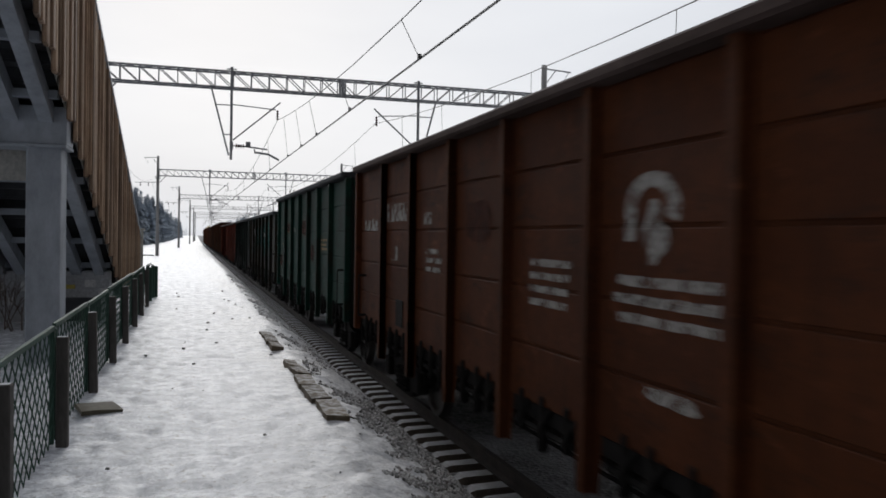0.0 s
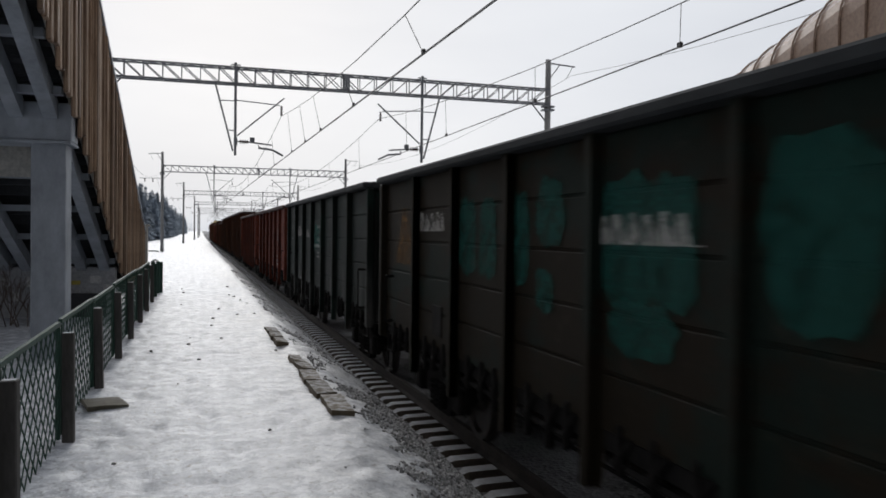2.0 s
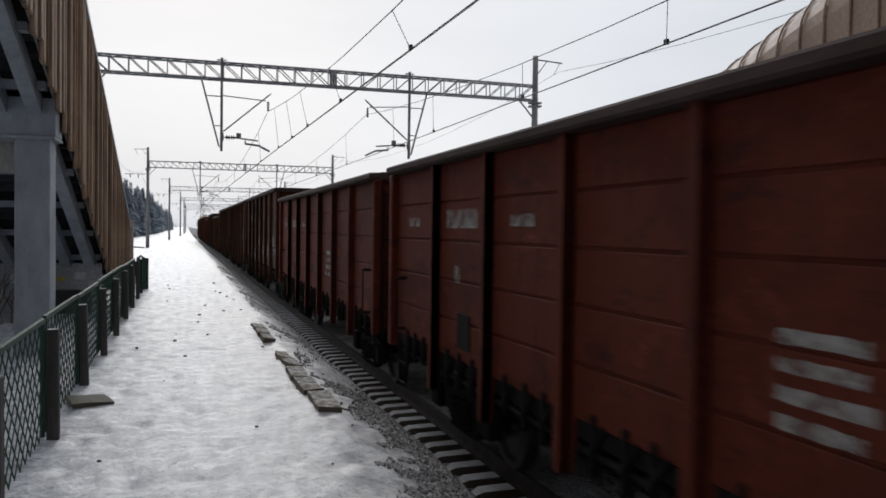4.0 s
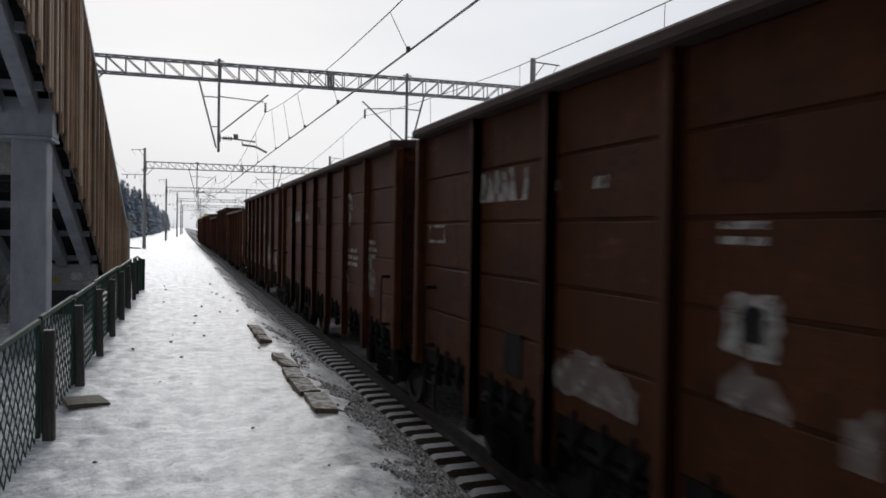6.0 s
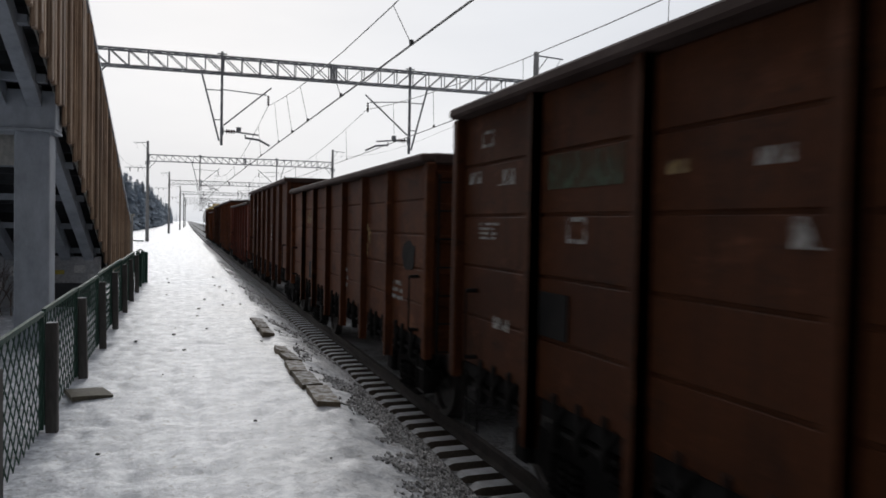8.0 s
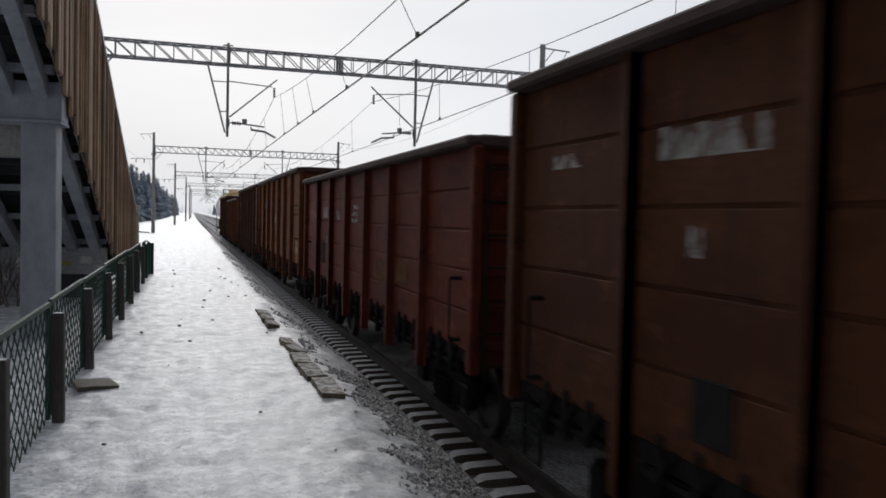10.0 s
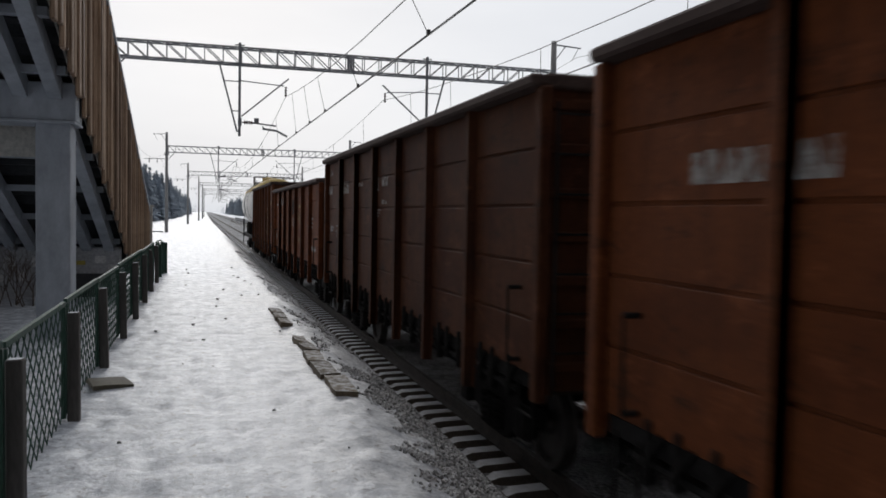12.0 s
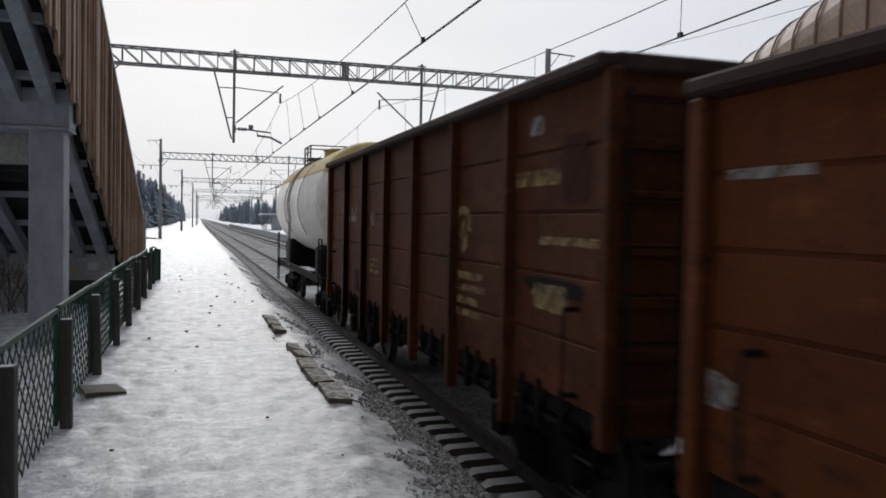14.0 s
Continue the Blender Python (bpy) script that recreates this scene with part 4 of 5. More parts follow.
        add_box(c, -0.22, 0.22, e * (hl + 0.5) - 0.2, e * (hl + 0.5) + 0.2, 0.8, 1.2, 0.06)
        part("coupler", c, SOOT, g)
        # ladder at the corner
        yl = e * (hl + 0.12)
        ladder = part("ladder", rod((-hw + 0.15, yl, 0.95), (-hw + 0.15, yl, top - 0.15), 0.016, 5), SOOT, g)
        part("stile", rod((-hw + 0.6, yl, 0.95), (-hw + 0.6, yl, top - 0.15), 0.016, 5), SOOT, ladder)
        for z in span(1.1, top - 0.25, 0.35):
            part("rung", rod((-hw + 0.15, yl, z), (-hw + 0.6, yl, z), 0.012, 5), SOOT, ladder)
        grip = bmesh.new()
        yg = e * (hl - 0.55)
        add_rod(grip, (-hw - 0.03, yg, 1.3), (-hw - 0.03, yg, 2.0), 0.012, 5)
        for z in (1.3, 2.0):
            add_rod(grip, (-hw - 0.03, yg, z), (-hw + 0.13, yg, z), 0.025, 6)
        part("grab_bar", grip, SOOT, g)
        step = bmesh.new()
        ys = e * (hl - 0.4)
        for d in (-0.17, 0.17):
            add_rod(step, (-1.42, ys + d, 1.1), (-1.42, ys + d, 0.5), 0.016, 5)
        for z in (0.52, 0.8):
            add_rod(step, (-1.42, ys - 0.17, z), (-1.42, ys + 0.17, z), 0.016, 5)
        part("step", step, SOOT, g)
        build_bogie(g, e * 4.325)
    floor = box(-1.38, 1.38, -hl + 0.06, hl - 0.06, 1.2, 1.28)
    part("floor", floor, SOOT, g)
    sill = box(-0.25, 0.25, -hl, hl, 0.92, 1.2, 0.02)
    add_rod(sill, (0.5, -1.4, 0.75), (0.5, -0.2, 0.75), 0.22, 14)
    add_rod(sill, (-0.5, 0.6, 0.8), (-0.5, 1.7, 0.8), 0.17, 14)
    add_rod(sill, (-0.9, -4, 0.62), (-0.9, 4, 0.62), 0.02, 6)
    part("centre_sill", sill, SOOT, g)
    return g


def crest_bm(w, h):
    """A worn painted emblem: an arch with one long leg round a drop-shaped figure."""
    bm = bmesh.new()
    rng = random.Random(5)

    def band(points):
        prev = None
        for (ya, za), (yb, zb) in points:
            cur = (bm.verts.new((0, ya * w, za * h)), bm.verts.new((0, yb * w, zb * h)))
            if prev:
                bm.faces.new((prev[0], prev[1], cur[1], cur[0]))
            prev = cur

    arch = [((0.5, -0.25), (0.3, -0.25)), ((0.5, -0.05), (0.29, -0.03))]
    for i in range(17):
        a = i * math.pi * 1.12 / 16
        k = 0.5 + rng.uniform(-0.015, 0.015)
        arch.append(((k * math.cos(a), 0.1 + 0.4 * math.sin(a)), (0.27 * math.cos(a), 0.1 + 0.23 * math.sin(a))))
    band(arch)
    band([((-0.03 - u, z), (-0.03 + v, z)) for z, u, v in ((0.2, 0.04, 0.05), (0.1, 0.14, 0.1), (-0.02, 0.1, 0.13), (-0.12, 0.26, 0.2), (-0.26, 0.3, 0.16), (-0.36, 0.22, 0.1), (-0.42, 0.12, 0.08), (-0.5, 0.05, 0.06))])
    return bm


def patch_bm(w, h, rng):
    """A patch of paint or frost with a ragged outline."""
    bm = bmesh.new()
    ring, n, seed = [], 40, rng.uniform(0, 50)
    for i in range(n):
        a = i * math.tau / n
        c, d = math.cos(a), math.sin(a)
        k = (c ** 4 + d ** 4) ** -0.25 * (1 + 0.22 * noise.noise(Vector((c * 2.2, d * 2.2, seed))) + 0.1 * noise.noise(Vector((c * 7, d * 7, seed))))
        ring.append(bm.verts.new((0, c * k * w / 2, d * k * h / 2)))
    mid = bm.verts.new((0, 0, 0))
    for i in range(n):
        bm.faces.new((mid, ring[i], ring[(i + 1) % n]))
    return bm


def drift_bm(w, h, rng):
    """Snow dust blown up a wagon's side: high at one end, thinning out with a ragged top."""
    bm = bmesh.new()
    seed, peak, prev = rng.uniform(0, 50), rng.uniform(-0.1, 0.35), None
    for i in range(25):
        u = i / 12 - 1
        top = max(0.05, 1 - ((u - peak) / 1.35) ** 2) * (1 + 0.3 * noise.noise(Vector((u * 3, seed, 0))))
        low = 0.12 * noise.noise(Vector((u * 4, seed, 5)))
        cur = (bm.verts.new((0, u * w * 0.55, h * (low - 0.5))), bm.verts.new((0, u * w * 0.55, h * (top - 0.5))))
        if prev:
            bm.faces.new((prev[0], prev[1], cur[1], cur[0]))
        prev = cur
    return bm


def lines_bm(w, h, n, rng):
    """Rows of unreadable small writing, one uneven bar a row."""
    bm = bmesh.new()
    step = h / n
    for r in range(n):
        z, t = h / 2 - (r + 0.5) * step, step * (0.32 if n > 1 else 0.5)
        a, b = w / 2 * rng.uniform(0.85, 1), -w / 2 * rng.uniform(0.6, 1)
        prev = None
        for k in range(9):
            y = a + (b - a) * k / 8
            cur = (bm.verts.new((0, y, z - t * rng.uniform(0.7, 1))), bm.verts.new((0, y, z + t * rng.uniform(0.7, 1))))
            if prev:
                bm.faces.new((prev[0], prev[1], cur[1], cur[0]))
            prev = cur
    return bm


def frame_bm(w, h):
    """A thin painted outline."""
    bm = bmesh.new()
    out, inn = ((-1, -1), (1, -1), (1, 1), (-1, 1)), 0.035
    o = [bm.verts.new((0, y * w / 2, z * h / 2)) for y, z in out]
    i = [bm.verts.new((0, y * (w / 2 - inn), z * (h / 2 - inn))) for y, z in out]
    for k in range(4):
        bm.faces.new((o[k], o[(k + 1) % 4], i[(k + 1) % 4], i[k]))
    return bm


def bars_bm(w, h, n, rng):
    """Unreadable writing as a row of uneven upright bars."""
    bm = bmesh.new()
    step = w / n
    cols = []
    for i in range(n):
        a, tall = -w / 2 + i * step, rng.random() > 0.1
        z0, z1 = (-h / 2, h / 2 * rng.uniform(0.8, 1)) if tall else (-h / 2, -h / 2 + 0.012)
        m = a + step * rng.uniform(0.4, 0.62)
        cols += [(a, z0, z1), (m, z0, z1), (m + 0.003, -h / 2, -h / 2 + 0.01)]
    prev = None
    for y, z0, z1 in cols:
        cur = (bm.verts.new((0, y, z0)), bm.verts.new((0, y, z1)))
        if prev:
            bm.faces.new((prev[0], prev[1], cur[1], cur[0]))
        prev = cur
    return bm


TALL, LOW = 3.92, 3.53
# paint, height, whether an emblem is painted on it, words on the label
CARS = [
    ("brown", TALL, True, "brown"),
    ("rust", TALL, True, "rusty orange-brown"),
    ("green", TALL, False, "dull green"),
    ("patched", LOW, False, "grey-brown and teal patched"),
    ("murky", LOW, False, "murky dark green"),
    ("red", LOW, True, "reddish brown"),
    ("red", LOW, False, "reddish brown"),
    ("umber", TALL, False, "brown"),
    ("rust", TALL, True, "rusty orange-brown"),
    ("umber", TALL, True, "brown, snow-dusted"),
    ("brown", LOW, True, "brown"),
    ("dark", TALL, False, "dark brown"),
    ("red", LOW, False, "reddish brown"),
    ("orange", TALL, False, "rusty orange-brown"),
    ("dark", TALL, False, "dark brown"),
    ("orange", LOW, True, "rusty orange-brown"),
    ("brown", TALL, True, "worn brown"),
]
TRAIN = []
PLAIN_CARS, MARK_X = (0, 5, 6, 11), -1.53 + 0.13 - 0.034


def build_train():
    protos = {TALL: build_gondola(TALL), LOW: build_gondola(LOW)}
    used = set()
    for i, (_, height, _, words) in enumerate(CARS):
        end = FIRST_END + (i - 1) * PITCH
        if height in used:
            car = copy_thing(protos[height], pose(0, 0, 0))
        else:
            car = protos[height]
            used.add(height)
        TRAIN.append((car, end - BODY / 2))
        tagged(car, words + " high-sided steel gondola car on the rails", "freight car", "gondola cars of the train")
    for i, (car, _) in enumerate(TRAIN):
        paint, height, crest, _ = CARS[i]
        body, rim = PAINTS[paint]
        for o in car.children:
            kind = o.name.split(".")[0]
            if kind in ("side_wall", "side_panel", "side_post", "corner_post", "end_wall", "end_rib"):
                o.material_slots[0].link = "OBJECT"
                o.material_slots[0].material = body
            elif kind in ("top_chord", "end_chord"):
                o.material_slots[0].link = "OBJECT"
                o.material_slots[0].material = rim
        hl = BODY / 2
        if i not in (9, 12, 14):
            part("hatch_plate", box(-0.01, 0.01, -0.2, 0.2, -0.2, 0.2, 0.008), SOOT, car, "dark plate", pose(MARK_X, hl - 2.98, 1.55))
        if i in PLAIN_CARS:
            for d, z, w, h, n in ((2.9, 0.72, 1.1, 0.22, 8), (1.0, 0.75, 0.55, 0.12, 4), (4.6, 0.75, 0.6, 0.12, 5), (2.8, 1.35, 0.2, 0.2, 2)):
                mark(i, "bars", WHITE_MARK, d, height - z, w, h, n)
            mark(i, "lines", WHITE_MARK, 8.3, height - 1.6, 0.7, 0.6, 4)
            if crest:
                mark(i, "emblem", WHITE_MARK, 10.0, height - 1.05, 0.6, 0.7)
                mark(i, "lines", WHITE_MARK, 10.0, height - 1.95, 1.2, 0.45, 3)


LAID = [0] * len(CARS)


def mark(i, kind, material, d, z, w, h, n=0):
    """Paint on the platform side of car i: d metres from its far end, z over the rails, w by h."""
    car = TRAIN[i][0]
    LAID[i] += 1
    rng = random.Random(i * 50 + LAID[i])
    at = pose(MARK_X - 0.0008 * LAID[i], BODY / 2 + 0.07 - d, z)
    if kind == "bars":
        part("marking", bars_bm(w, h, n, rng), material, car, "faded painted marking bars", at)
    elif kind == "lines":
        part("marking", lines_bm(w, h, n, rng), material, car, "rows of faded small writing", at)
    elif kind == "emblem":
        part("emblem", crest_bm(w, h), material, car, "worn painted emblem", at)
    elif kind == "frame":
        part("marking_frame", frame_bm(w, h), material, car, "thin painted outline", at)
    elif kind == "hatch":
        part("hatch_plate", box(-0.01, 0.006, -w / 2, w / 2, -h / 2, h / 2, 0.004), material, car, "dark plate", at)
    elif kind == "triangle":
        bm = bmesh.new()
        bm.faces.new([bm.verts.new((0, y, q)) for y, q in ((w / 2, -h / 2), (-w / 2, -h / 2), (-w / 2, -h * 0.1), (-w * 0.06, h / 2), (w * 0.05, h / 2))])
        part("painted_patch", bm, material, car, "worn triangular patch of paint", at)
    elif kind == "drift":
        part("frost_drift", drift_bm(w, h, rng), material, car, "frozen snow dust clinging to the side", at)
    else:
        part("painted_patch", patch_bm(w, h, rng), material, car, "ragged patch of other paint", at)


def build_tank():
    """A tank car with a white shell, cream crown, manhole deck and end ladders."""
    c = tagged(empty("tank_car"), "white tank car with cream top and black running gear", "tank car")
    r, hl, zc = 1.55, 5.6, 3.15
    prof = [(0.05, -hl), (0.7, -hl + 0.08), (1.15, -hl + 0.25), (1.43, -hl + 0.48), (r, -hl + 0.8), (r, -1.8), (r + 0.012, -1.78), (r + 0.012, -1.72), (r, -1.7), (r, 1.7), (r + 0.012, 1.72), (r + 0.012, 1.78), (r, 1.8), (r, hl - 0.8), (1.4, hl - 0.48), (1.15, hl - 0.25), (0.7, hl - 0.08), (0.05, hl)]
    part("shell", lathe(prof, 56, "Y"), TANK_WHITE, c, "white painted shell", pose(0, 0, zc), True)
    # cream band over the crown
    bm = bmesh.new()
    grid = []
    for y in span(-hl + 0.1, hl - 0.1, 0.2):
        rr = float(np.interp(y, [h for _, h in prof], [q for q, _ in prof])) + 0.018
        grid.append([bm.verts.new((rr * math.sin(a), y, zc + rr * math.cos(a))) for a in [radians(-60 + 120 * k / 16) for k in range(17)]])
    for a, b in zip(grid, grid[1:]):
        for i in range(16):
            bm.faces.new((a[i], a[i + 1], b[i + 1], b[i]))
    part("crown", bm, TANK_CREAM, c, "cream painted crown", None, True)
    bm = lathe([(0.42, 0), (0.42, 0.3), (0.46, 0.31), (0.46, 0.36), (0.1, 0.42)], 20)
    part("manhole", bm, TANK_CREAM, c, "", pose(0, 0.85, zc + r - 0.12))
    bm = bmesh.new()
    for x0, x1 in ((-0.95, -0.5), (0.5, 0.95)):
        add_box(bm, x0, x1, 0.2, 1.5, zc + r - 0.12, zc + r - 0.08)
    for x in (-0.95, 0.95):
        for y in (0.2, 0.85, 1.5):
            add_rod(bm, (x, y, zc + r - 0.35), (x, y, zc + r + 0.3), 0.025, 6)
        for z in (0.1, 0.3):
            add_rod(bm, (x, 0.2, zc + r + z), (x, 1.5, zc + r + z), 0.02, 6)
    for y in (0.2, 1.5):
        add_rod(bm, (-0.95, y, zc + r + 0.3), (0.95, y, zc + r + 0.3), 0.02, 6)
    part("deck_rail", bm, POST, c)
    for s in (-1, 1):
        bm = bmesh.new()
        pts = [(s * (r + 0.09) * math.sin(a), zc + (r + 0.09) * math.cos(a)) for a in [radians(30 + 75 * k / 8) for k in range(9)]] + [(s * (r + 0.07), 1.3)]
        for y in (-0.2, 0.2):
            for (xa, za), (xb, zb) in zip(pts, pts[1:]):
                add_bar(bm, (xa, y, za), (xb, y, zb), 0.02, 0.03)
        for (xa, za) in pts:
            add_rod(bm, (xa, -0.2, za), (xa, 0.2, za), 0.014, 5)
        part("ladder", bm, GALV, c)
        for y in (-1.75, 1.75):
            bm = path_tube([(s * (r + 0.02) * math.sin(a), y, zc + (r + 0.02) * math.cos(a)) for a in [radians(0 + 125 * k / 14) for k in range(15)]], 0.01, 5)
            part("strap", bm, SOOT, c)
    for e in (-1, 1):
        bm = box(-1.25, 1.25, e * 3.6 - 0.5, e * 3.6 + 0.5, 1.05, 2.0, 0.1)
        part("saddle", bm, SOOT, c)
        cp = box(-0.16, 0.16, e * 5.6 - 0.3, e * 5.6 + 0.3, 0.85, 1.14, 0.03)
        add_box(cp, -1.4, 1.4, e * 5.35 - 0.08, e * 5.35 + 0.08, 0.95, 1.25, 0.02)
        part("coupler", cp, SOOT, c)
        build_bogie(c, e * 3.9)
        bm = bmesh.new()
        for d in (-0.25, 0.25):
            add_rod(bm, (-1.4, e * 5.1 + d, 2.2), (-1.4, e * 5.1 + d, 0.45), 0.02, 5)
        for z in (0.5, 0.9, 1.3, 1.75, 2.2):
            add_rod(bm, (-1.4, e * 5.1 - 0.25, z), (-1.4, e * 5.1 + 0.25, z), 0.016, 5)
        part("step", bm, SOOT, c)
    bm = box(-0.3, 0.3, -5.5, 5.5, 0.95, 1.2, 0.02)
    for s in (-1, 1):
        add_box(bm, s * 1.3 - 0.05, s * 1.3 + 0.05, -5.3, 5.3, 1.05, 1.22)
    part("frame", bm, SOOT, c)
    end = FIRST_END + (len(CARS) - 2) * PITCH
    TRAIN.append((c, end + 0.56 + 6.45))


build_train()
mark(1, "bars", WHITE_MARK, 2.75, 3.07, 1.30, 0.29, 8)
mark(1, "bars", WHITE_MARK, 0.93, 2.89, 1.15, 0.20, 4)
mark(1, "bars", WHITE_MARK, 4.47, 2.94, 0.37, 0.16, 3)
mark(1, "lines", WHITE_MARK, 4.76, 2.39, 0.73, 0.35, 3)
mark(1, "lines", WHITE_MARK, 8.29, 2.30, 0.91, 0.47, 4)
mark(1, "emblem", WHITE_MARK, 9.92, 2.84, 0.70, 0.64)
mark(1, "lines", WHITE_MARK, 10.14, 2.27, 1.54, 0.40, 3)
mark(1, "patch", RUST_PATCH, 6.45, 2.87, 0.75, 0.44)
mark(1, "bars", WHITE_MARK, 2.66, 2.44, 0.50, 0.22, 2)
mark(1, "patch", WHITE_MARK, 10.20, 1.65, 0.59, 0.11)
mark(2, "bars", YELLOW_MARK, 1.03, 2.98, 0.62, 0.07, 6)
mark(2, "patch", RUST_PATCH, 2.70, 2.94, 1.00, 0.28)
mark(2, "bars", YELLOW_MARK, 1.03, 2.42, 0.18, 0.12, 3)
mark(2, "patch", RUST_PATCH, 0.48, 1.86, 0.93, 0.36)
mark(2, "lines", YELLOW_MARK, 2.57, 2.81, 0.51, 0.03, 1)
mark(4, "bars", WHITE_MARK, 0.62, 2.61, 0.47, 0.32, 2)
mark(4, "bars", WHITE_MARK, 2.38, 2.70, 1.22, 0.30, 8)
mark(4, "bars", WHITE_MARK, 4.39, 2.64, 0.65, 0.21, 4)
mark(4, "patch", TEAL_PATCH, 6.08, 2.55, 1.19, 0.62)
mark(4, "bars", WHITE_MARK, 5.68, 2.83, 0.31, 0.06, 4)
mark(4, "bars", WHITE_MARK, 6.44, 2.81, 0.45, 0.08, 5)
mark(4, "bars", WHITE_MARK, 6.43, 2.48, 0.41, 0.08, 5)
mark(4, "lines", WHITE_MARK, 6.20, 2.32, 0.96, 0.09, 1)
mark(4, "frame", WHITE_MARK, 6.55, 2.10, 0.55, 0.14)
mark(7, "drift", FROST, 7.64, 1.79, 1.18, 0.38)
mark(7, "drift", FROST, 9.30, 1.80, 1.21, 0.53)
mark(7, "drift", FROST, 11.29, 2.02, 1.55, 0.77)
mark(7, "patch", RUST_PATCH, 9.78, 3.17, 0.24, 0.11)
mark(8, "emblem", WHITE_MARK, 9.28, 3.05, 0.54, 0.61)
mark(8, "lines", WHITE_MARK, 9.56, 2.19, 1.38, 0.36, 3)
mark(8, "lines", WHITE_MARK, 11.07, 2.37, 0.80, 0.34, 3)
mark(8, "bars", WHITE_MARK, 5.95, 2.06, 0.85, 0.60, 2)
mark(8, "bars", WHITE_MARK, 2.50, 3.01, 1.24, 0.26, 7)
mark(8, "bars", WHITE_MARK, 4.04, 3.00, 0.58, 0.15, 4)
mark(8, "drift", FROST, 9.14, 1.75, 0.45, 0.39)
mark(8, "drift", FROST, 11.05, 1.95, 0.69, 0.66)
mark(8, "patch", RUST_PATCH, 5.84, 2.98, 0.63, 0.37)
mark(10, "emblem", YELLOW_MARK, 9.05, 2.39, 0.88, 0.64)
mark(10, "patch", SOOT, 11.80, 2.25, 0.63, 0.37)
mark(10, "lines", WHITE_MARK, 11.24, 1.74, 0.66, 0.31, 3)
mark(10, "lines", WHITE_MARK, 7.40, 1.67, 0.55, 0.42, 3)
mark(10, "bars", YELLOW_MARK, 2.75, 2.81, 0.63, 0.27, 5)
mark(9, "frame", WHITE_MARK, 0.84, 3.57, 0.32, 0.17)
mark(9, "bars", WHITE_MARK, 0.47, 3.19, 0.40, 0.13, 3)
mark(9, "bars", WHITE_MARK, 1.33, 3.16, 0.45, 0.16, 4)
mark(9, "bars", GREEN_MARK, 2.87, 3.15, 1.31, 0.30, 8)
mark(9, "bars", YELLOW_MARK, 4.18, 3.08, 0.25, 0.09, 4)
mark(9, "bars", WHITE_MARK, 5.05, 3.09, 0.31, 0.10, 4)
mark(9, "lines", WHITE_MARK, 0.92, 2.63, 0.56, 0.19, 4)
mark(9, "frame", WHITE_MARK, 2.84, 2.66, 0.32, 0.21)
mark(9, "hatch", SOOT, 2.46, 1.94, 0.53, 0.38)
mark(9, "bars", WHITE_MARK, 1.27, 1.73, 0.46, 0.12, 4)
mark(12, "bars", WHITE_MARK, 0.81, 2.71, 0.26, 0.14, 3)
mark(12, "bars", WHITE_MARK, 1.46, 2.70, 0.33, 0.15, 3)
mark(12, "bars", WHITE_MARK, 3.07, 2.74, 1.63, 0.24, 8)
mark(12, "lines", WHITE_MARK, 3.11, 2.13, 0.29, 0.17, 3)
mark(12, "hatch", SOOT, 2.60, 1.83, 0.35, 0.47)
mark(13, "patch", YELLOW_MARK, 11.58, 1.74, 1.20, 0.41)
mark(13, "bars", WHITE_MARK, 5.69, 2.46, 0.71, 0.17, 3)
mark(13, "patch", OCHRE, 11.36, 2.93, 1.41, 0.10)
mark(13, "patch", OCHRE, 11.45, 2.67, 1.09, 0.10)
mark(16, "emblem", YELLOW_MARK, 9.36, 2.60, 0.61, 0.56)
mark(16, "lines", YELLOW_MARK, 9.44, 1.87, 1.47, 0.57, 4)
mark(16, "bars", WHITE_MARK, 2.14, 2.81, 1.60, 0.29, 8)
mark(16, "bars", WHITE_MARK, 4.39, 2.73, 0.32, 0.24, 2)
mark(16, "bars", YELLOW_MARK, 11.24, 3.10, 1.43, 0.15, 9)
mark(16, "patch", WHITE_MARK, 11.44, 3.57, 0.31, 0.18)
mark(16, "patch", RUST_PATCH, 12.22, 3.13, 0.52, 0.56)
mark(16, "lines", YELLOW_MARK, 12.12, 2.54, 1.29, 0.09, 1)
mark(16, "patch", SOOT, 11.84, 2.14, 1.07, 0.14)
mark(16, "patch", YELLOW_MARK, 11.78, 2.04, 0.69, 0.24)
mark(16, "lines", YELLOW_MARK, 4.58, 1.92, 0.77, 0.29, 3)
mark(15, "lines", WHITE_MARK, 0.66, 2.99, 0.77, 0.07, 1)
mark(15, "patch", WHITE_MARK, 0.15, 1.72, 0.49, 0.21)
mark(3, "lines", WHITE_MARK, 12.34, 2.64, 0.33, 0.24, 3)
mark(3, "triangle", OCHRE, 1.29, 2.64, 1.01, 0.85)
mark(3, "patch", TEAL_PATCH, 4.22, 2.64, 0.59, 0.87)
mark(3, "patch", TEAL_PATCH, 4.89, 2.64, 0.53, 0.85)
mark(3, "patch", TEAL_PATCH, 5.81, 2.64, 0.40, 0.88)
mark(3, "patch", TEAL_PATCH, 6.46, 2.88, 0.58, 0.58)
mark(3, "patch", TEAL_PATCH, 6.38, 2.17, 0.36, 0.38)
mark(3, "patch", TEAL_PATCH, 7.79, 2.64, 0.70, 0.94)
mark(3, "patch", TEAL_PATCH, 8.38, 2.65, 0.55, 0.88)
mark(3, "patch", TEAL_PATCH, 8.01, 2.01, 0.84, 0.39)
mark(3, "patch", TEAL_PATCH, 9.69, 2.71, 0.83, 1.00)
mark(3, "bars", WHITE_MARK, 8.02, 2.73, 1.43, 0.23, 7)
mark(3, "bars", WHITE_MARK, 2.73, 2.83, 1.21, 0.25, 5)
